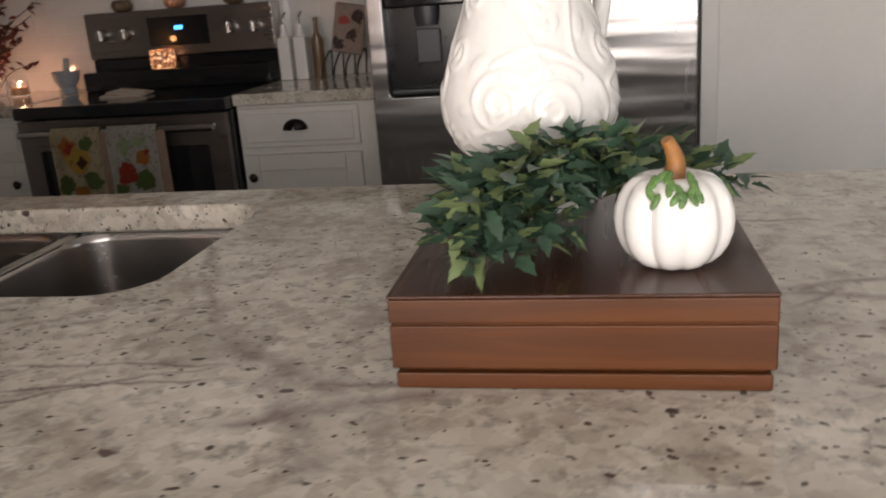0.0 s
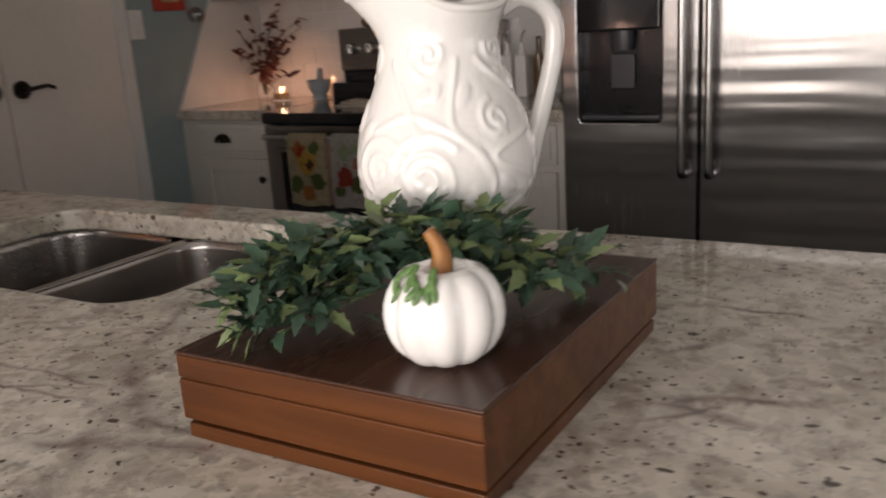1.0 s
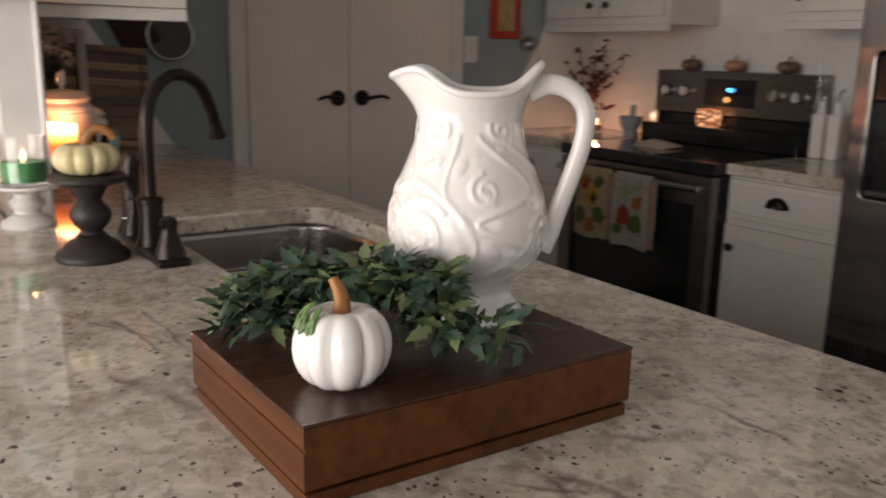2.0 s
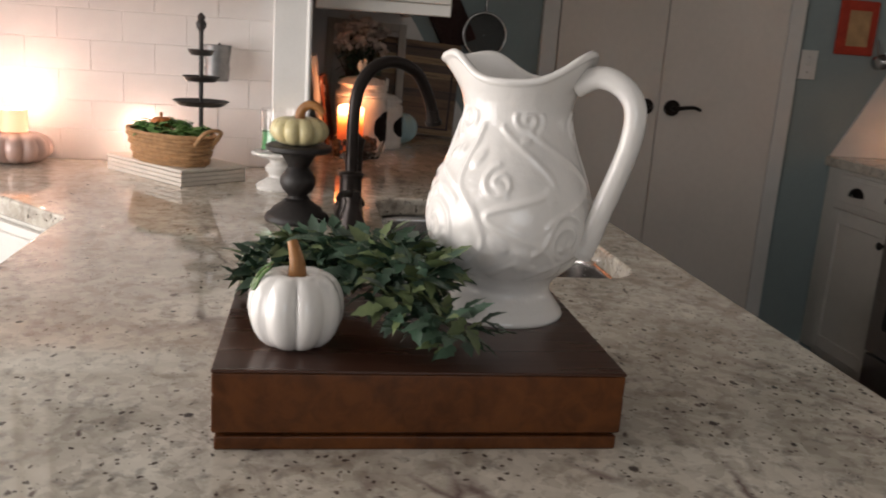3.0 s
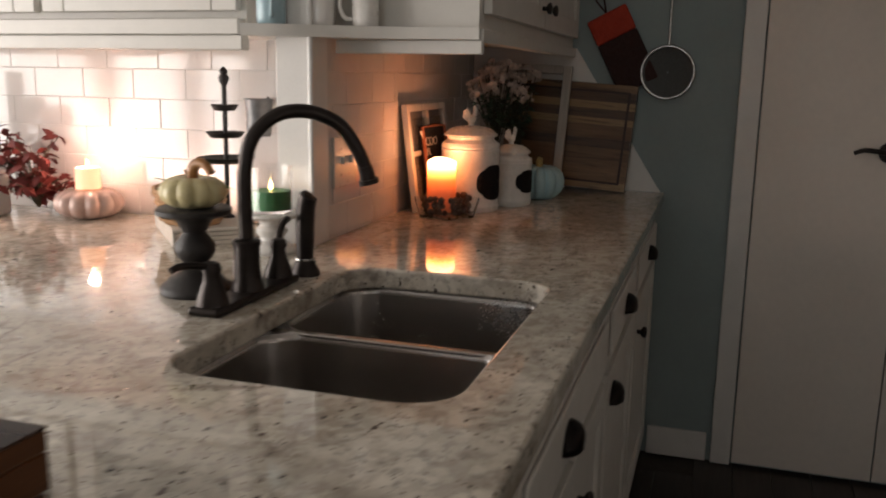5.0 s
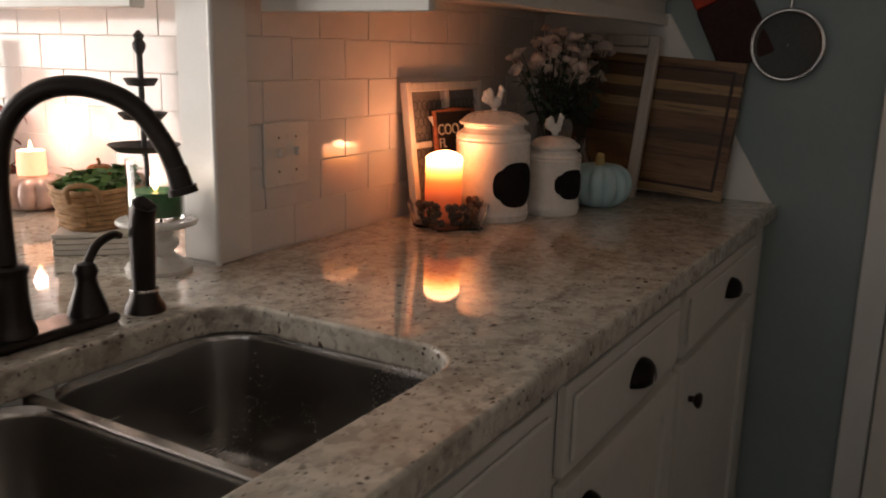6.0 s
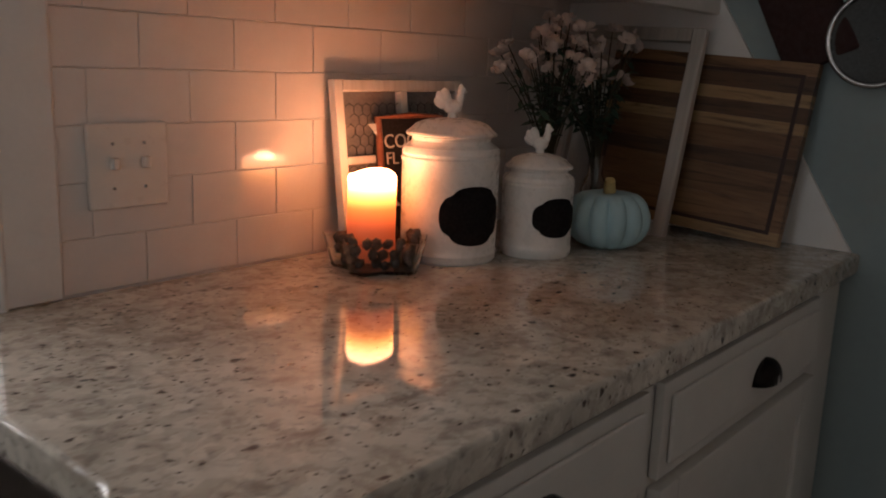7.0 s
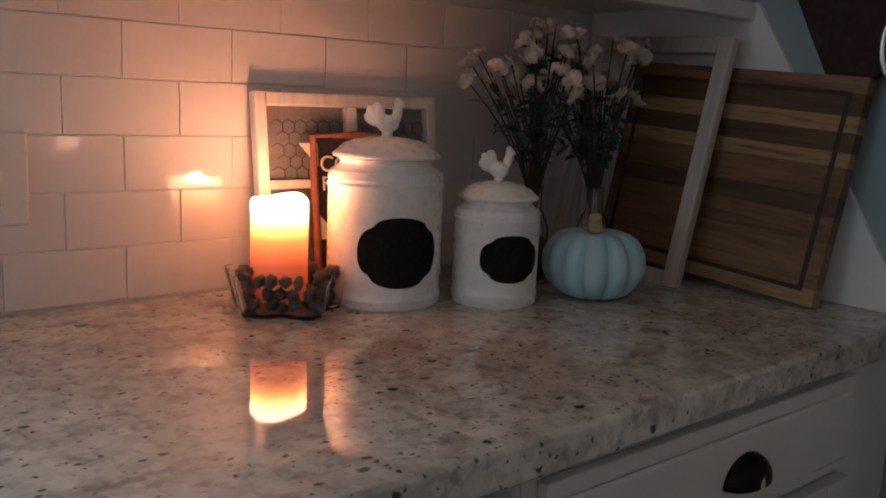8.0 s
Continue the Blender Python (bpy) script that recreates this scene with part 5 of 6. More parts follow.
# things hung on the blue wall
rail = tagged(part("hook_rail", boxm(X_W + 0.0005, X_W + 0.014, 1.10, 1.48, 1.565, 1.60, r=0.003), IRON), "dark wall rail with hooks for kitchen tools", "rail")
MESHM = plain("sieve_mesh", (0.07, 0.075, 0.075), 0.6, metal=0.3, var=0.3, scale=200)
sv = thing("strainer", (X_W + 0.028, 1.352, 1.310), "round metal strainer hanging on the blue wall", "strainer")
ringp = [(0, 0.082 * math.cos(2 * math.pi * k / 40), 0.082 * math.sin(2 * math.pi * k / 40)) for k in range(41)]
part("rim", tubem(ringp, 0.0055, 8), STEEL, sv, "shiny steel rim")
part("handle", tubem([(0, 0, 0.082), (-0.004, 0, 0.18), (-0.006, 0, 0.245)], 0.004, 8), STEEL, sv)
part("mesh_bowl", lathem([(0.080, 0), (0.07, 0.006), (0.04, 0.010), (0.002, 0.011)], 30, cap=False), MESHM, sv, at=pose(0.001, 0, 0, 0, -90, 0))
RED = plain("red_cloth", (0.42, 0.045, 0.022), 0.9, var=0.25, scale=30, relief=0.6)
BLACKCLOTH = plain("black_cloth", (0.035, 0.014, 0.012), 0.9, var=0.3, scale=30, relief=0.6)
ph = thing("oven_mitt", (X_W + 0.012, 1.205, 1.38), "red and black quilted pot holder hanging on the wall", "pot holder")
pm = pose(0, 0, 0, 27, 0, 0)
part("cloth", boxm(-0.006, 0.012, -0.068, 0.068, 0.045, 0.13, r=0.006, segs=2), RED, ph, at=pm)
part("cloth", boxm(-0.006, 0.012, -0.068, 0.068, -0.13, 0.0445, r=0.006, segs=2), BLACKCLOTH, ph, at=pm)
part("loop", tubem(bez([(0.002, 0.0, 0.13), (0.002, -0.014, 0.19), (0.002, 0.0, 0.225), (0.002, 0.014, 0.19), (0.002, 0.0, 0.13)], 4), 0.003, 6), BLACKCLOTH, ph, at=pm)

# switch plate on the tiles
PLATE = plain("switch_plastic", (0.72, 0.70, 0.66), 0.3, var=0.03, relief=0.03)


def switch_plate(m, w, label, toggles):
    c = new("switch_plate")
    c.matrix_basis = m
    tagged(c, label, "switch")
    part("plate", boxm(-w / 2, w / 2, -0.0065, 0, -0.058, 0.058, r=0.003, segs=2), PLATE, c)
    for x in toggles:
        part("toggle", boxm(x - 0.005, x + 0.005, -0.017, -0.0064, -0.004, 0.012, r=0.002), PLATE, c)
        for zz in (-0.03, 0.03):
            part("screw", tubem([(x, -0.0064, zz), (x, -0.0072, zz)], 0.0024, 8), STEEL, c)
    return c


switch_plate(pose(-1.405, Y_TILE - 0.0008, 1.09, 0, 0, 180), 0.118, "white double light switch plate on the tiled wall", (-0.023, 0.023))
switch_plate(pose(X_W + 0.0005, 2.700, 1.285, 0, 0, 90), 0.075, "white single light switch on the blue wall", (0.0,))


# ---- refrigerator ----
FX0, FX1, FY = -0.636, 0.322, 2.66
GAP = -0.228
DARKST = plain("dispenser_black", (0.015, 0.015, 0.017), 0.18, var=0.3, relief=0.02)
GREYPL = plain("grey_plastic", (0.045, 0.045, 0.05), 0.35, var=0.15)
rf = thing("refrigerator", (0, 0, 0), "side-by-side stainless steel refrigerator with ice dispenser, doors closed", "refrigerator")
part("body", boxm(FX0 + 0.004, FX1 - 0.004, FY + 0.062, Y_N - 0.01, 0.02, 1.76, r=0.004), GREYPL, rf)
DX0, DX1, DZ0, DZ1 = -0.584, -0.334, 0.905, 1.296


def door_with_hole(x0, x1, hole):
    bm = bmesh.new()
    outer = [(x0, 0.04), (x1, 0.04), (x1, 1.77), (x0, 1.77)]
    prism(bm, outer, 0, 0.058, hole)
    bmesh.ops.rotate(bm, verts=bm.verts[:], cent=(0, 0, 0), matrix=Matrix.Rotation(radians(90), 3, "X"))
    bmesh.ops.translate(bm, verts=bm.verts[:], vec=(0, FY + 0.058, 0))
    rim = [e for e in bm.edges if len(e.link_faces) == 2 and e.calc_face_angle(0) > 1.2]
    bmesh.ops.bevel(bm, geom=rim, offset=0.006, segments=2, affect="EDGES", profile=0.5)
    return bm


dl = part("door", door_with_hole(FX0, GAP - 0.003, [rounded(DX0, DX1, DZ0, DZ1, 0.015, 4)]), FRIDGE, rf, "brushed steel freezer door")
dr = part("door", door_with_hole(GAP + 0.003, FX1, []), FRIDGE, rf, "brushed steel refrigerator door")
bm = bmesh.new()
box(bm, DX0 + 0.001, DX1 - 0.001, FY + 0.052, FY + 0.057, DZ0 + 0.001, DZ1 - 0.001)
part("dispenser_recess", bm, DARKST, dl, "black dispenser recess")
part("dispenser_panel", boxm(DX0 + 0.004, DX1 - 0.004, FY + 0.004, FY + 0.0515, 1.165, DZ1 - 0.004, r=0.008, segs=2), BLACKG, dl, "glossy black control panel")
part("dispenser_tray", boxm(DX0 + 0.006, DX1 - 0.006, FY + 0.006, FY + 0.0515, DZ0 + 0.004, DZ0 + 0.022, r=0.004), GREYPL, dl)
part("dispenser_spout", lathem([(0.030, 0.0), (0.036, 0.03), (0.036, 0.06)], 20), GREYPL, dl, at=pose(-0.459, FY + 0.03, 1.11) @ Matrix.Diagonal((1, 0.55, 1, 1)))
part("dispenser_lever", boxm(-0.495, -0.423, FY + 0.035, FY + 0.045, 1.0, 1.10, r=0.003), GREYPL, dl)
for hx, d in ((GAP - 0.036, dl), (GAP + 0.038, dr)):
    part("handle", tubem(bez([(hx, FY, 0.76), (hx, FY - 0.03, 0.765), (hx, FY - 0.048, 0.80), (hx, FY - 0.050, 1.1), (hx, FY - 0.050, 1.5), (hx, FY - 0.03, 1.56), (hx, FY, 1.565)], 5), 0.012, 12), STEEL, d, "long tubular steel handle")
part("badge", boxm(0.285, 0.300, FY - 0.0025, FY - 0.0002, 0.825, 0.845, r=0.001), GREYPL, dr)

# ---- cooker ----
VX0, VX1, VY, VB = -1.963, -1.182, 2.80, 3.35
ck = thing("electric_range", (0, 0, 0), "stainless steel electric range with black glass top", "range")
part("body", boxm(VX0, VX1, VY + 0.03, VB + 0.06, 0.02, 0.874, r=0.003), BLACKG, ck)
part("cooktop", boxm(VX0 - 0.003, VX1 + 0.003, VY - 0.012, VB + 0.01, 0.8745, 0.918, r=0.008, segs=2), BLACKG, ck, "glossy black glass cooktop")
part("oven_door", prism(bmesh.new(), [(VX0 + 0.004, 0.26), (VX1 - 0.004, 0.26), (VX1 - 0.004, 0.868), (VX0 + 0.004, 0.868)], 0, 0.034, [rounded(VX0 + 0.075, VX1 - 0.075, 0.36, 0.765, 0.012, 3)]), OVEN, ck, "steel oven door", at=pose(0, VY + 0.0295, 0, 90, 0, 0))
part("oven_window", boxm(VX0 + 0.07, VX1 - 0.07, VY + 0.012, VY + 0.0285, 0.355, 0.77), BLACKG, ck, "black oven window")
part("drawer", boxm(VX0 + 0.004, VX1 - 0.004, VY - 0.004, VY + 0.029, 0.05, 0.25, r=0.004), OVEN, ck)
hb = part("oven_handle", tubem([(VX0 + 0.03, VY - 0.045, 0.828), (VX1 - 0.03, VY - 0.045, 0.828)], 0.0125, 14), STEEL, ck, "tubular steel handle")
for hx in (VX0 + 0.05, VX1 - 0.05):
    part("bracket", boxm(hx - 0.012, hx + 0.012, VY - 0.04, VY - 0.005, 0.818, 0.838, r=0.003), STEEL, hb)
part("backguard_base", boxm(VX0, VX1, VB, VB + 0.07, 0.918, 1.035, r=0.004), BLACKG, ck)
part("rear_ledge", boxm(VX0 + 0.003, VX1 - 0.003, VB - 0.10, VB - 0.0005, 0.9182, 0.992, r=0.006, segs=2), BLACKG, ck, "black ledge behind the cooktop")
bg = part("backguard", boxm(VX0 - 0.004, VX1 + 0.004, VB - 0.012, VB + 0.07, 1.036, 1.215, r=0.006, segs=2), OVEN, ck, "brushed steel control panel")
part("display", boxm(-1.70, -1.445, VB - 0.0145, VB - 0.0118, 1.075, 1.185, r=0.001), BLACKG, bg, "black clock display")
LED = glow("led_blue", (0.05, 0.35, 1.0), 5, (0.02, 0.05, 0.1))
for dx in (0, 0.012, 0.024):
    part("digit", boxm(-1.585 + dx, -1.577 + dx, VB - 0.0152, VB - 0.0146, 1.135, 1.150), LED, bg, "glowing blue digit")
for kx in (-1.895, -1.795, -1.355, -1.255):
    k = part("control_knob", tubem([(kx, VB - 0.012, 1.13), (kx, VB - 0.026, 1.13), (kx, VB - 0.034, 1.13), (kx, VB - 0.04, 1.13)], lambda t: 0.025 - 0.004 * t, 20), STEEL, bg, "round steel control knob")
    part("grip", boxm(kx - 0.004, kx + 0.004, VB - 0.05, VB - 0.0402, 1.108, 1.152, r=0.002), STEEL, k)

# towels over the oven handle: printed with sunflowers and berries
def towel_print(name, ground, spots):
    """Printed cotton: each spot is (x, z, radius, colour) on the cloth, with a wavy rim."""
    m, nt, b = nodes_of(name)
    v = coords(nt)
    sep = nt.nodes.new("ShaderNodeSeparateXYZ")
    wob = nt.nodes.new("ShaderNodeTexNoise")
    wob.inputs["Scale"].default_value, wob.inputs["Detail"].default_value = 38, 4
    nt.links.new(v, wob.inputs["Vector"])
    add = nt.nodes.new("ShaderNodeVectorMath")
    add.operation = "MULTIPLY_ADD"
    add.inputs[1].default_value = (0.055, 0.055, 0.055)
    nt.links.new(wob.outputs["Color"], add.inputs[0])
    nt.links.new(v, add.inputs[2])
    nt.links.new(add.outputs[0], sep.inputs[0])
    col = ramp(nt, noise_tex(nt, v, 20), [(0.3, tuple(c * 0.85 for c in ground)), (0.7, ground)])
    for sx, sz, r, c in spots:
        cmb = nt.nodes.new("ShaderNodeCombineXYZ")
        nt.links.new(sep.outputs[0], cmb.inputs[0])
        nt.links.new(sep.outputs[2], cmb.inputs[2])
        dist = nt.nodes.new("ShaderNodeVectorMath")
        dist.operation = "DISTANCE"
        dist.inputs[1].default_value = (sx + 0.0275, 0, sz + 0.0275)
        nt.links.new(cmb.outputs[0], dist.inputs[0])
        inside = nt.nodes.new("ShaderNodeMath")
        inside.operation, inside.inputs[1].default_value = "LESS_THAN", r
        nt.links.new(dist.outputs["Value"], inside.inputs[0])
        col = mixc(nt, inside.outputs[0], col, c)
    brush = noise_tex(nt, coords(nt, (90, 90, 55)), 1.0, 3, 0.6, 1.2)
    col = mixc(nt, ramp(nt, brush, [(0.56, (0, 0, 0)), (0.62, (0.75,) * 3)]), col, (0.16, 0.13, 0.07))
    nt.links.new(col, b.inputs["Base Color"])
    b.inputs["Roughness"].default_value = 0.95
    bump(nt, b, noise_tex(nt, v, 400, 2), 0.4, 0.0008)
    return m


GRN, YEL, ORG, REDP, BRN = (0.09, 0.13, 0.035), (0.52, 0.32, 0.06), (0.40, 0.14, 0.03), (0.33, 0.035, 0.02), (0.08, 0.03, 0.015)
T1 = towel_print("sunflower_cloth", (0.48, 0.40, 0.25), [(-0.055, -0.19, 0.032, GRN), (0.04, -0.05, 0.024, GRN), (-0.03, -0.06, 0.034, ORG), (0.005, -0.105, 0.045, YEL), (0.012, -0.115, 0.020, BRN), (-0.03, -0.06, 0.016, REDP), (0.045, -0.18, 0.03, GRN), (0.0, -0.225, 0.03, ORG)])
T2 = towel_print("berry_cloth", (0.47, 0.44, 0.39), [(-0.03, -0.06, 0.026, (0.30, 0.36, 0.20)), (0.025, -0.045, 0.018, (0.30, 0.36, 0.20)), (0.035, -0.105, 0.026, ORG), (-0.03, -0.155, 0.038, REDP), (0.03, -0.185, 0.033, GRN), (0.05, -0.085, 0.012, REDP), (-0.06, -0.21, 0.024, GRN)])


TOWEL_BACK = plain("brown_cotton", (0.20, 0.135, 0.095), 0.95, var=0.15, scale=60, relief=0.5)


def towel(x, mat_, label, seed):
    t = thing("dish_towel", (x, VY - 0.045, 0.842), label, "towel", "towels on the oven")
    rr = random.Random(seed)
    path = [(0.0255, -0.20), (0.0245, -0.12), (0.022, -0.04), (0.0185, -0.012), (0.0, 0.006), (-0.0185, -0.012), (-0.021, -0.05), (-0.022, -0.12), (-0.022, -0.20), (-0.021, -0.27)]
    bm = bmesh.new()
    rows = []
    for y, z in path:
        rows.append([bm.verts.new((-0.092 + 0.184 * k / 16, y + (0.0025 * math.sin(k * 0.9 + seed) * min(1, abs(z) * 12) if y < 0 else 0.0), z + 0.004 * math.sin(k * 0.5 + seed) * (z < -0.2))) for k in range(17)])
    for a, b in zip(rows, rows[1:]):
        for k in range(16):
            bm.faces.new((a[k], a[k + 1], b[k + 1], b[k]))
    bmesh.ops.solidify(bm, geom=bm.faces[:], thickness=0.002)
    part("cloth", bm, mat_, t, smooth=70)
    part("back_layer", boxm(0.086, 0.122, -0.0185, -0.0155, -0.262, -0.012, r=0.001), TOWEL_BACK, t, "plain brown folded edge")
    return t


towel(-1.712, T1, "cream dish towel printed with sunflowers on the oven handle", 1)
towel(-1.503, T2, "white dish towel printed with red berries on the oven handle", 4)

# things on and round the cooker
TIN = plain("old_bronze", (0.16, 0.11, 0.07), 0.45, metal=0.3, var=0.3, scale=50)
COPPER = plain("copper_blush", (0.50, 0.26, 0.17), 0.3, metal=0.4, var=0.15)
for px, mt, lab in ((-1.815, TIN, "small bronze pumpkin on the range's control panel"), (-1.590, COPPER, "small blush coloured pumpkin on the range's control panel"), (-1.345, TIN, "small dark pumpkin on the range's control panel")):
    pumpkin("mini_pumpkin", (px, VB + 0.028, 1.215), 0.042, 0.055, 9, mt, STEM, lab, [(0, 0, 0.044), (0.002, 0, 0.056), (0.007, 0.002, 0.066)], lambda t: 0.006 - 0.002 * t, "pumpkins on the range")
AMBER = plain("amber_wax", (0.30, 0.14, 0.05), 0.5, var=0.1)
def mercury_glass():
    """Speckled gilt glass; light of the flame inside is painted on as speckled emission."""
    m, nt, b = nodes_of("mercury_glass")
    v = coords(nt)
    spot = noise_tex(nt, v, 80, 4, 0.7)
    b.inputs["Base Color"].default_value, b.inputs["Roughness"].default_value = (0.42, 0.22, 0.12, 1), 0.2
    nt.links.new(ramp(nt, spot, [(0.48, (0.045, 0.012, 0.005)), (0.55, (0.40, 0.12, 0.04)), (0.62, (1.0, 0.62, 0.32))]), b.inputs["Emission Color"])
    b.inputs["Emission Strength"].default_value = 1.5
    return m


mj = thing("votive_jar", (-1.635, 3.297, 0.9925), "squat speckled gilt glass candle jar, lit, at the cooker's back", "candle")
part("jar", lathem([(0.040, 0), (0.046, 0.004), (0.048, 0.02), (0.048, 0.058), (0.045, 0.070), (0.042, 0.072), (0.041, 0.066), (0.043, 0.02), (0.003, 0.006)], 32), mercury_glass(), mj, smooth=50)
part("flame", lathem([(0.0012, 0.02), (0.0042, 0.03), (0.003, 0.045), (0.0006, 0.06)], 10), FLAME, mj, "small burning flame")
jar_candle((-2.24, 3.24, CT), 0.035, 0.06, 0.035, AMBER, "lit tea candle in a glass on the corner worktop")
mo = thing("mortar", (-2.045, 3.27, CT), "grey stone mortar with pestle on the worktop", "mortar")
STONE = plain("blue_grey_stone", (0.30, 0.34, 0.37), 0.6, var=0.15, scale=50, relief=0.4)
part("bowl", lathem([(0.034, 0), (0.036, 0.012), (0.03, 0.022), (0.048, 0.05), (0.054, 0.085), (0.049, 0.085), (0.04, 0.05), (0.003, 0.035)], 28), STONE, mo)
part("pestle", tubem([(0.0, 0, 0.045), (0.008, 0, 0.10), (0.014, 0, 0.135)], lambda t: 0.016 - 0.005 * t, 12), STONE, mo)
CLOTH = plain("beige_cloth", (0.40, 0.34, 0.28), 0.95, var=0.2, scale=60, relief=0.6)
bm = bmesh.new()
for k, (w, d) in enumerate(((0.085, 0.05), (0.075, 0.042), (0.05, 0.034))):
    rot_box(bm, pose(0.01 * k, 0.004 * k, 0.006 * k, 3 - 2 * k, 4 * k, 8 * k), -w, w, -d, d, 0, 0.010, r=0.0048, segs=3)
tagged(part("folded_cloth", bm, CLOTH, None, at=pose(-1.66, 3.03, 0.9185)), "folded beige cloth lying on the cooktop", "cloth")
for bx in (-1.125, -1.062):
    bt = thing("oil_bottle", (bx, 3.29, CT), "tall white square oil bottle with metal pourer", "bottle", "oil bottles")
    part("body", boxm(-0.024, 0.024, -0.024, 0.024, 0, 0.16, r=0.006, segs=2), CERAMIC, bt)
    part("neck", lathem([(0.018, 0.1601), (0.012, 0.18), (0.011, 0.20), (0.013, 0.205)], 16), CERAMIC, bt)
    part("pourer", tubem(bez([(0, 0, 0.205), (0, 0, 0.225), (0.006, 0, 0.24), (0.016, 0, 0.25)], 4), 0.004, 8), STEEL, bt)
ut = thing("wine_rack", (-0.90, 3.27, CT), "dark wire bottle rack with patterned cloth", "rack")
for k in range(4):
    part("wire", tubem(bez([(-0.07 + 0.045 * k, -0.05, 0.004), (-0.075 + 0.045 * k, 0.0, 0.05), (-0.05 + 0.045 * k, 0.03, 0.10), (-0.06 + 0.045 * k, 0.05, 0.005)], 5), 0.0035, 7), IRON, ut)
part("cloth", boxm(-0.06, 0.06, -0.012, 0.012, 0.09, 0.27, r=0.008, segs=2), towel_print("check_cloth", (0.30, 0.22, 0.19), [(-0.03, 0.12, 0.02, (0.05, 0.03, 0.03)), (0.02, 0.16, 0.022, (0.06, 0.03, 0.03)), (-0.02, 0.21, 0.02, (0.35, 0.06, 0.05)), (0.03, 0.23, 0.02, (0.05, 0.03, 0.03))]), ut, "patterned dark cloth", at=pose(0, 0, 0, 0, 12, 0))
bo = thing("oil_bottle", (-1.01, 3.33, CT), "slim amber bottle behind the oil bottles", "bottle", "oil bottles")
part("body", lathem([(0.022, 0), (0.023, 0.005), (0.023, 0.14), (0.010, 0.17), (0.010, 0.22), (0.012, 0.225), (0.002, 0.226)], 18), plain("amber_glass", (0.16, 0.10, 0.05), 0.1, var=0.2), bo)

# plant in a glass vase, in the cooker corner
REDLEAF = plain("red_leaf", (0.15, 0.022, 0.018), 0.7, var=0.4, scale=40, per_piece=0.4)
DRYLEAF = plain("dry_leaf", (0.16, 0.09, 0.06), 0.8, var=0.4, scale=40)


def spray(name, place, n, spread, tall, mat_, label, category, seed, vase=None, droop=0.0):
    v = thing(name, place, label, category)
    rr = random.Random(seed)
    st_, lv = bmesh.new(), bmesh.new()
    if vase:
        part("vase", lathem([(r, z) for r, z in vase] + [(r - 0.003, z) for r, z in reversed(vase)], 26), GLASS, v, "clear glass vase").visible_shadow = False
    for k in range(n):
        a, sp = rr.uniform(0, 2 * math.pi), rr.uniform(0.3, 1) * spread
        top = Vector((sp * math.cos(a), sp * math.sin(a), tall * rr.uniform(0.3, 1) - droop * sp))
        pts = bez([(0, 0, 0.02), (top.x * 0.35, top.y * 0.35, top.z * 0.7), top], 6)
        tube(st_, pts, 0.0016, 5)
        for q in range(7):
            p = pts[min(len(pts) - 1, 4 + rr.randrange(len(pts) - 3))]
            leaf_bm(lv, rr.uniform(0.03, 0.048), rr.uniform(0.018, 0.03), Matrix.Translation(p) @ pose(0, 0, 0, rr.uniform(-60, 60), rr.uniform(-50, 50), rr.uniform(0, 360)))
    tagged(part("stem", st_, STALK, v, "thin stalks"), kind="stuff")
    tagged(part("foliage", lv, mat_, v, "small dry leaves", smooth=80), kind="stuff")
    return v


spray("dried_bouquet", (-2.36, 3.27, CT), 30, 0.20, 0.43, REDLEAF, "dark red dried stems in a glass vase in the corner", "plant", 3, [(0.03, 0), (0.036, 0.01), (0.04, 0.07), (0.034, 0.12), (0.04, 0.14)])
pic = thing("wall_plaque", (X_W + 0.001, 2.885, 1.43), "orange and cream pot holder hanging on the blue wall", "pot holder")
part("cloth", boxm(0, 0.014, -0.085, 0.085, -0.095, 0.12, r=0.006, segs=2), RED, pic)
part("patch", boxm(0.0142, 0.017, -0.045, 0.05, -0.06, 0.08, r=0.001), plain("tan_patch", (0.45, 0.28, 0.14), 0.9, var=0.3, scale=20), pic, "tan stitched patch")
ms = thing("measuring_cup", (X_W + 0.03, 2.985, 1.31), "small metal measuring cup hanging on the wall", "cup")
part("cup", lathem([(0.022, 0), (0.03, 0.004), (0.033, 0.035), (0.031, 0.035), (0.028, 0.006), (0.002, 0.005)], 22), STEEL, ms, at=pose(0, 0, 0, 0, 80, 0))
part("handle", tubem([(0, 0, 0.03), (-0.02, 0, 0.09)], 0.004, 8), STEEL, ms)

# ---- coffee nook ----
CREAMW = plain("cream_plank", (0.66, 0.60, 0.53), 0.6, var=0.1, scale=30)
cr = thing("wooden_riser", (-1.277, 0.402, CT), "low white slatted wooden riser under the basket", "riser", rz=223)
part("top", boxm(-0.152, 0.152, -0.090, 0.090, 0.030, 0.038, r=0.002), CREAMW, cr)
for k in range(3):
    z0 = 0.0005 + 0.0098 * k
    for nm, a in (("slat", (-0.150, 0.150, 0.084, 0.089)), ("slat", (-0.150, 0.150, -0.089, -0.084)), ("slat", (0.145, 0.150, -0.0835, 0.0835)), ("slat", (-0.150, -0.145, -0.0835, 0.0835))):
        part(nm, boxm(*a, z0, z0 + 0.0086, r=0.001), CREAMW, cr)
part("frame", boxm(-0.144, 0.144, -0.083, 0.083, 0.0, 0.0295), TIN, cr, "dark inner frame")
WICKER = plain("wicker", (0.36, 0.20, 0.09), 0.7, var=0.4, scale=90, relief=0.6)
bk = thing("wicker_basket", (-1.238, 0.397, CT + 0.0385), "oval wicker basket of greenery and tiny pumpkins", "basket", rz=43)
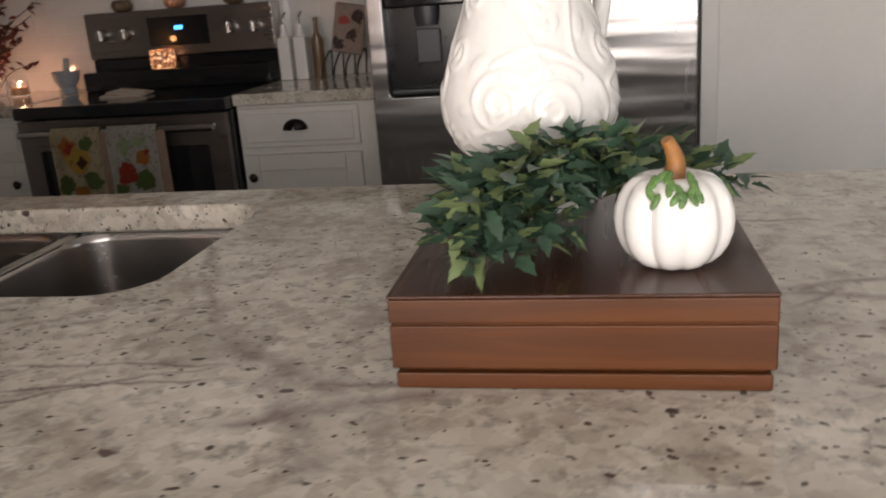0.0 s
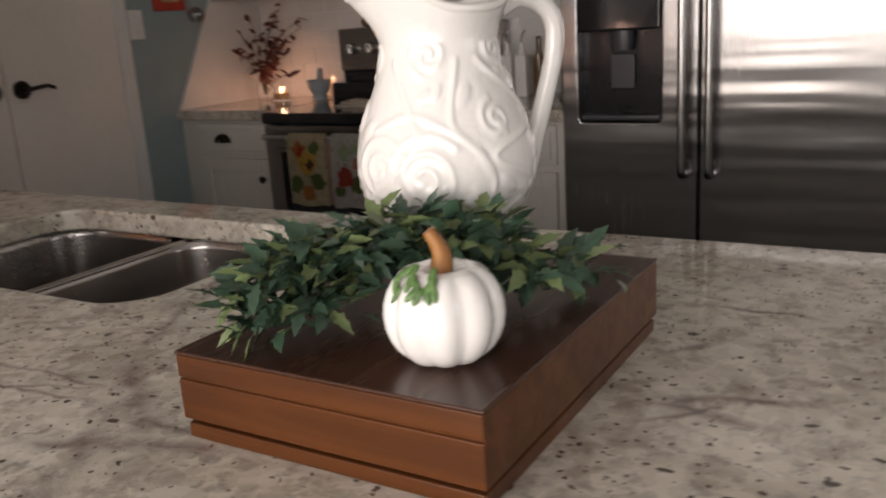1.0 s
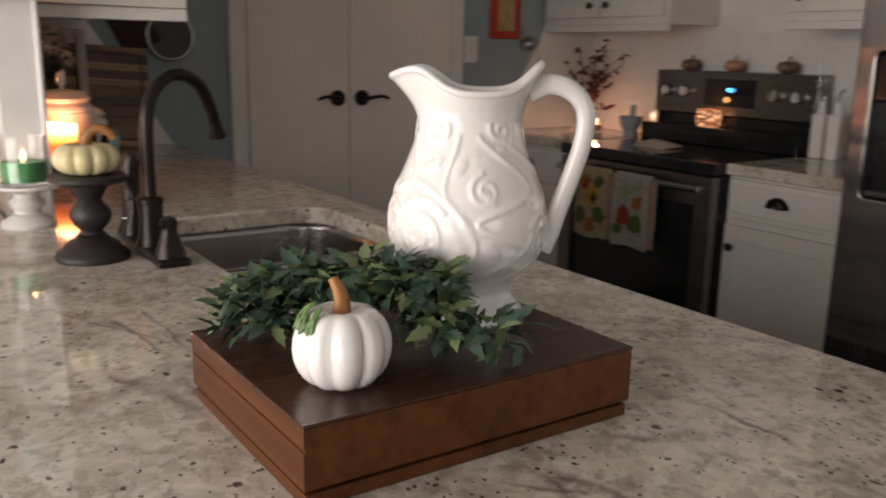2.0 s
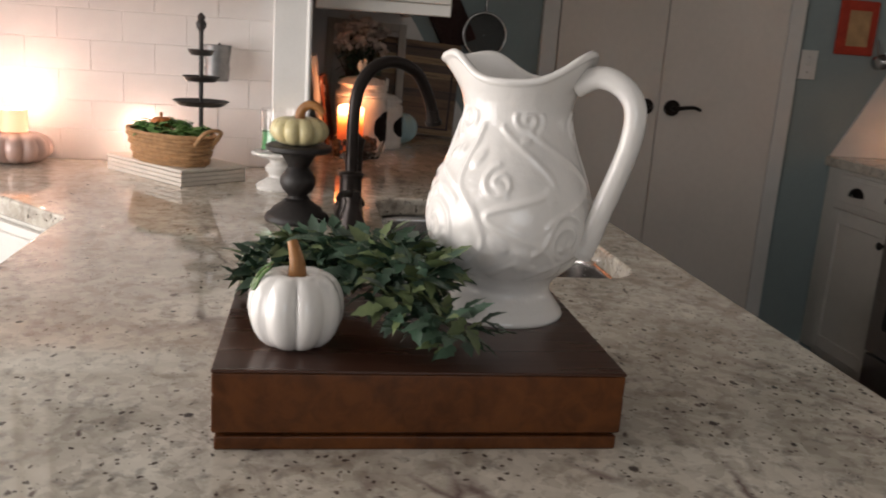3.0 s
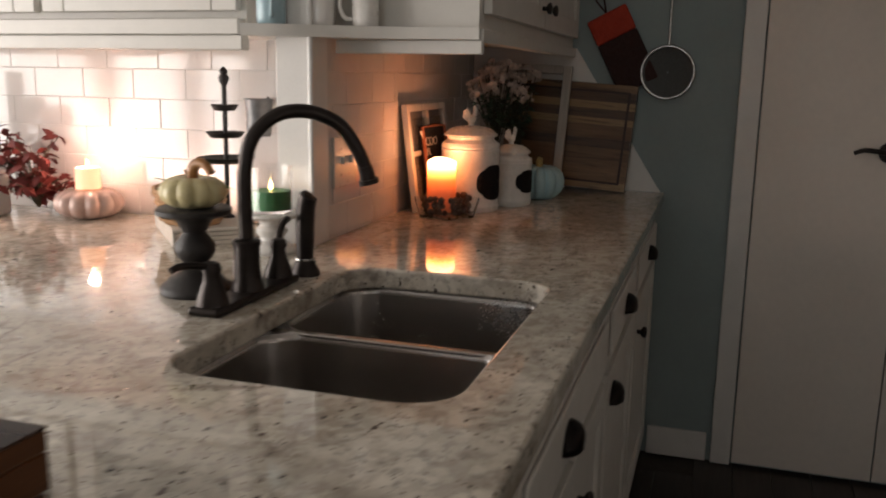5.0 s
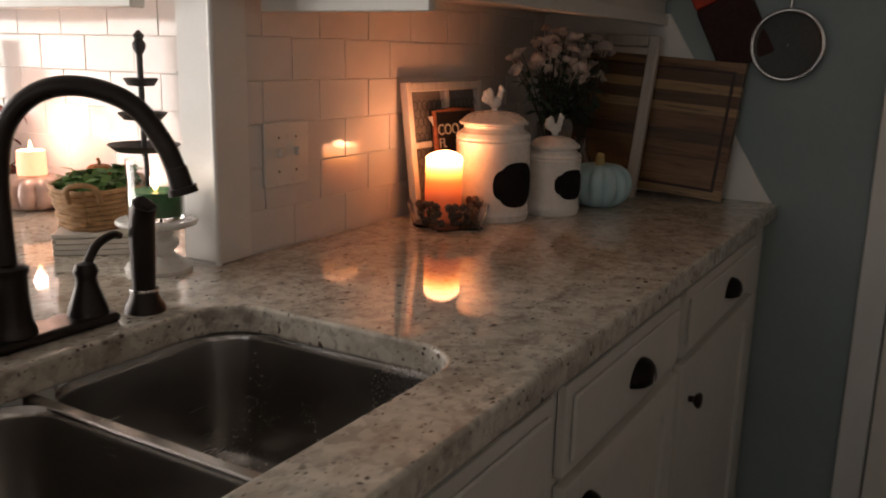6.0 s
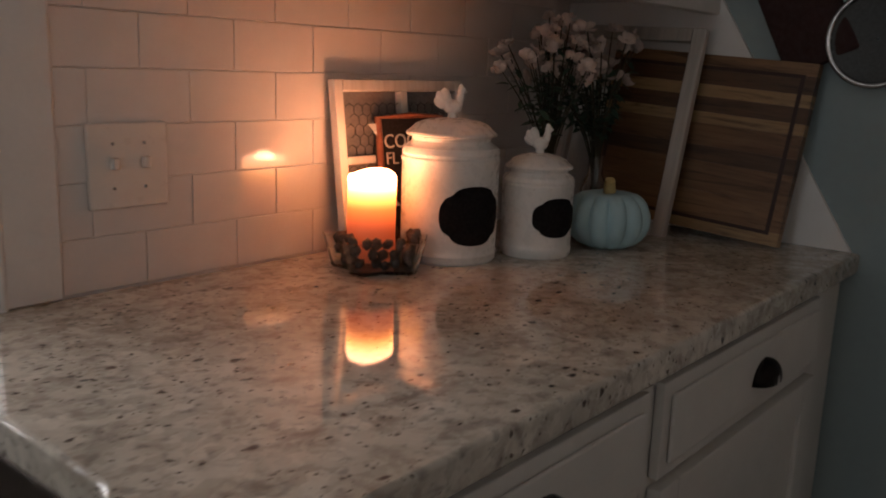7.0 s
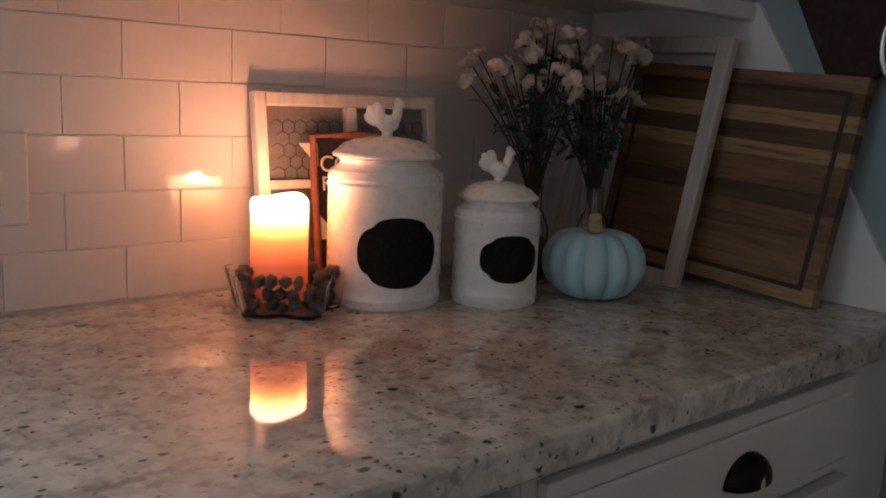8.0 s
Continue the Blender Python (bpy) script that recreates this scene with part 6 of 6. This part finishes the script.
bk.matrix_basis = bk.matrix_basis @ Matrix.Diagonal((1.34, 1.25, 1.08, 1))
for k in range(8):
    z0 = 0.004 + 0.0085 * k
    rx, ry = 0.082 + 0.0022 * k, 0.050 + 0.0016 * k
    part("weave", tubem([((rx + 0.0018 * math.sin(10 * a + math.pi * (k % 2))) * math.cos(a), (ry + 0.0018 * math.sin(10 * a + math.pi * (k % 2))) * math.sin(a), z0) for a in [2 * math.pi * q / 60 for q in range(61)]], 0.0046, 6), WICKER, bk)
part("floor", lathem([(0.08, 0.002), (0.08, 0.006), (0.002, 0.0062)], 30), WICKER, bk, at=Matrix.Diagonal((1, 0.6, 1, 1)))
part("handle", tubem(bez([(0.097, -0.02, 0.05), (0.118, -0.018, 0.075), (0.122, 0.0, 0.082), (0.118, 0.018, 0.075), (0.097, 0.02, 0.05)], 5), 0.004, 8), WICKER, bk)
bm = bmesh.new()
rng = random.Random(12)
for k in range(170):
    a, r = rng.uniform(0, 2 * math.pi), math.sqrt(rng.random())
    leaf_bm(bm, rng.uniform(0.022, 0.032), rng.uniform(0.014, 0.02), Matrix.Translation((r * 0.085 * math.cos(a), r * 0.052 * math.sin(a), 0.062 + rng.uniform(0, 0.03) * (1 - r * 0.5))) @ pose(0, 0, 0, rng.uniform(-40, 40), rng.uniform(-40, 40), rng.uniform(0, 360)))
tagged(part("greenery", bm, plain("basket_leaf", (0.10, 0.21, 0.05), 0.6, var=0.4, scale=40), bk, "small green leaves", smooth=80), kind="stuff")
ORANGE = plain("orange_skin", (0.45, 0.14, 0.03), 0.5, var=0.2)
pumpkin("mini_pumpkin", (-1.262, 0.372, CT + 0.112), 0.024, 0.030, 8, ORANGE, STEM, "tiny orange pumpkin in the basket", [(0, 0, 0.024), (0, 0, 0.03), (0.003, 0, 0.036)], 0.003)
tr = thing("tiered_stand", (-1.296, 0.458, CT + 0.0385), "three tier black metal stand behind the basket", "stand")
part("pole", tubem([(0, 0, 0.0), (0, 0, 0.30)], 0.0055, 10), IRON, tr)
part("foot", lathem([(0.016, 0), (0.015, 0.004), (0.007, 0.01)], 20), IRON, tr)
for zt, r in ((0.125, 0.066), (0.182, 0.044), (0.243, 0.031)):
    part("tray", lathem([(0.006, zt), (r * 0.75, zt + 0.002), (r, zt + 0.014), (r - 0.002, zt + 0.015), (r * 0.74, zt + 0.004), (0.007, zt + 0.003)], 30), IRON, tr)
part("finial", lathem([(0.0056, 0.30), (0.011, 0.31), (0.012, 0.318), (0.007, 0.326), (0.010, 0.333), (0.002, 0.342)], 16), IRON, tr)
GALV = plain("galvanised", (0.20, 0.20, 0.20), 0.45, metal=0.6, var=0.35, scale=30)
gv = thing("wall_sconce", (X_NOOK + 0.055, 0.483, 1.140), "galvanised metal cup hung on the tiled wall", "wall cup")
part("cup", lathem([(0.026, 0), (0.028, 0.004), (0.031, 0.030), (0.029, 0.040), (0.034, 0.085), (0.036, 0.088), (0.032, 0.088), (0.026, 0.04), (0.024, 0.006), (0.002, 0.005)], 26), GALV, gv)
part("hook", tubem(bez([(-0.034, 0, 0.07), (-0.044, 0, 0.09), (-0.050, 0, 0.075)], 4), 0.003, 6), IRON, gv)
PINK = plain("blush_lustre", (0.58, 0.42, 0.37), 0.22, metal=0.15, var=0.08)
pumpkin("lustre_pumpkin", (-1.362, 0.014, CT), 0.086, 0.088, 12, PINK, STEM, "glossy blush pink pumpkin candle stand", [(0, 0, 0.070), (0, 0, 0.074), (0, 0, 0.078)], 0.012)
# candlelight in the wax is put into the material as even emission
PINKWAX = glow("pink_wax_emissive", (1.0, 0.45, 0.22), 1.2, (0.75, 0.5, 0.42))
pc = thing("pillar_candle", (-1.365, 0.012, CT + 0.074), "short lit blush pillar candle on the pumpkin", "candle")
part("wax", lathem([(0.030, 0), (0.031, 0.003), (0.030, 0.052), (0.026, 0.054), (0.02, 0.046), (0.002, 0.044)], 26), PINKWAX, pc)
part("flame", lathem([(0.0012, 0.046), (0.0045, 0.056), (0.003, 0.066), (0.0006, 0.075)], 10), FLAME, pc, "small burning flame")
vt = thing("votive_candle", (-1.424, 0.30, CT), "small lit votive candle beside the riser", "candle")
part("glass", lathem([(0.026, 0), (0.03, 0.05), (0.028, 0.05), (0.024, 0.004), (0.002, 0.004)], 20), GLASS, vt, "clear votive glass").visible_shadow = False
part("wax", lathem([(0.0235, 0.005), (0.025, 0.03), (0.002, 0.03)], 18), PINKWAX, vt)
part("flame", lathem([(0.0012, 0.031), (0.0045, 0.040), (0.003, 0.05), (0.0006, 0.058)], 10), FLAME, vt, "small burning flame")
spray("autumn_leaves", (-1.345, -0.13, CT), 26, 0.12, 0.20, REDLEAF, "dark red autumn leaf sprig beside the pumpkin", "plant", 17)
spray("autumn_leaves", (-1.38, -0.27, CT), 14, 0.07, 0.25, REDLEAF, "dark red autumn leaf sprig behind the canister", "plant", 18)
tn = thing("tea_caddy", (-1.283, -0.240, CT), "square white ceramic caddy with oval grey label", "canister", rz=20)
part("body", boxm(-0.046, 0.046, -0.046, 0.046, 0, 0.104, r=0.008, segs=3), CERAMIC, tn)
tl = part("lid", boxm(-0.042, 0.042, -0.042, 0.042, 0.1045, 0.122, r=0.006, segs=2), CERAMIC, tn)
part("lid_knob", lathem([(0.008, 0.122), (0.007, 0.13), (0.014, 0.138), (0.013, 0.146), (0.003, 0.149)], 18), CERAMIC, tl)
OVAL = plain("oval_grey", (0.25, 0.29, 0.28), 0.5, var=0.1)
part("oval_label", lathem([(0.024, 0), (0.023, 0.001), (0.002, 0.0012)], 28), OVAL, tn, "oval grey green label", at=pose(0.0462, 0, 0.058, 0, 90, 0) @ Matrix.Diagonal((1.0, 0.85, 1, 1)))
mt_ = thing("mug_tree", (-1.265, -0.47, CT), "dark wooden mug tree hung with mugs", "mug tree", rz=15)
part("base", boxm(-0.075, 0.075, -0.06, 0.06, 0, 0.022, r=0.004), IRON, mt_)
part("riser", boxm(-0.06, 0.05, -0.045, 0.045, 0.0222, 0.040, r=0.004), IRON, mt_)
part("pole", boxm(-0.018, 0.018, -0.018, 0.018, 0.0402, 0.36, r=0.003), IRON, mt_)
MUGD = plain("mug_dark", (0.10, 0.085, 0.08), 0.3, var=0.2)
for pz, az, up in ((0.19, 70, 1), (0.27, 60, 1), (0.30, -40, 1), (0.20, -60, 1)):
    a = radians(az)
    part("peg", tubem([(0.015 * math.cos(a), 0.015 * math.sin(a), pz), (0.075 * math.cos(a), 0.075 * math.sin(a), pz + 0.02)], 0.005, 8), IRON, mt_)
for (px, py, pz), mm, lab in (((-1.262, -0.385, 1.045), CRACKLE, "cream mug hanging on the mug tree"), ((-1.245, -0.390, 1.125), MUGD, "dark mug hanging on the mug tree"), ((-1.215, -0.505, 1.15), CRACKLE, "cream mug hanging on the mug tree")):
    g = mug((px, py, pz), 0.036, 0.075, mm, lab, 0, "mugs on the tree")
    g.matrix_basis = pose(px, py, pz, 0, 62, 35)

# ---- floor planks ----
plank_mesh = finish("plank", boxm(0, 1.2, 0, 0.122, -0.0118, 0, r=0.0012), FLOORW)
floor_ob = bpy.data.objects["floor"]
rng = random.Random(2)
for row in range(13):
    x = -3.3 + rng.uniform(0, 1.0)
    while x < 0.9:
        p = new("plank", plank_mesh)
        p.parent, p.matrix_basis = floor_ob, pose(x, 1.28 + row * 0.1235, 0)
        x += 1.203

# ---- wall tiles ----
TW, TH, TG = 0.1530, 0.0731, 0.0015


def tile_mesh(w):
    return finish("tile", boxm(0, w, -0.0021, 0.0006, 0, TH, r=0.0011, segs=2), TILE)


FULL, TILE_PARTS, TILT = tile_mesh(TW), {}, random.Random(77)


def tile_wall(parent, base, length, z0, z1, rows_shift=0.0):
    """Running-bond tiles over a stretch of wall; base puts the stretch's left foot, tiles facing -y of it."""
    row, z = 0, z0 + TG
    while z + TH <= z1 + 0.03:
        x = -(TW + TG) * (0.5 if row % 2 else 0.0) - rows_shift
        while x < length - 0.004:
            a, b = max(x, 0.0), min(x + TW, length)
            if b - a > 0.012:
                key = round(b - a, 3)
                if key < TW - 0.001 and key not in TILE_PARTS:
                    TILE_PARTS[key] = tile_mesh(key)
                t = new("tile", FULL if key >= TW - 0.001 else TILE_PARTS[key])
                t.parent, t.matrix_basis = parent, base @ pose(a, 0, z, TILT.gauss(0, 0.28), 0, TILT.gauss(0, 0.2))
            x += TW + TG
        z += TH + TG
        row += 1


tile_wall(bpy.data.objects["wall_backsplash"], pose(-1.306, Y_TILE - 0.0033, 0, 0, 0, 180), 1.192, CT, 1.38, 0.03)
tile_wall(bpy.data.objects["wall_nook"], pose(X_NOOK + 0.0002, -1.296, 0, 0, 0, 90), 1.922, CT, 1.36)
tile_wall(bpy.data.objects["wall_north"], pose(X_W + 0.011, Y_N - 0.0002, 0, 0, 0, 0), 1.83, CT, 1.66)
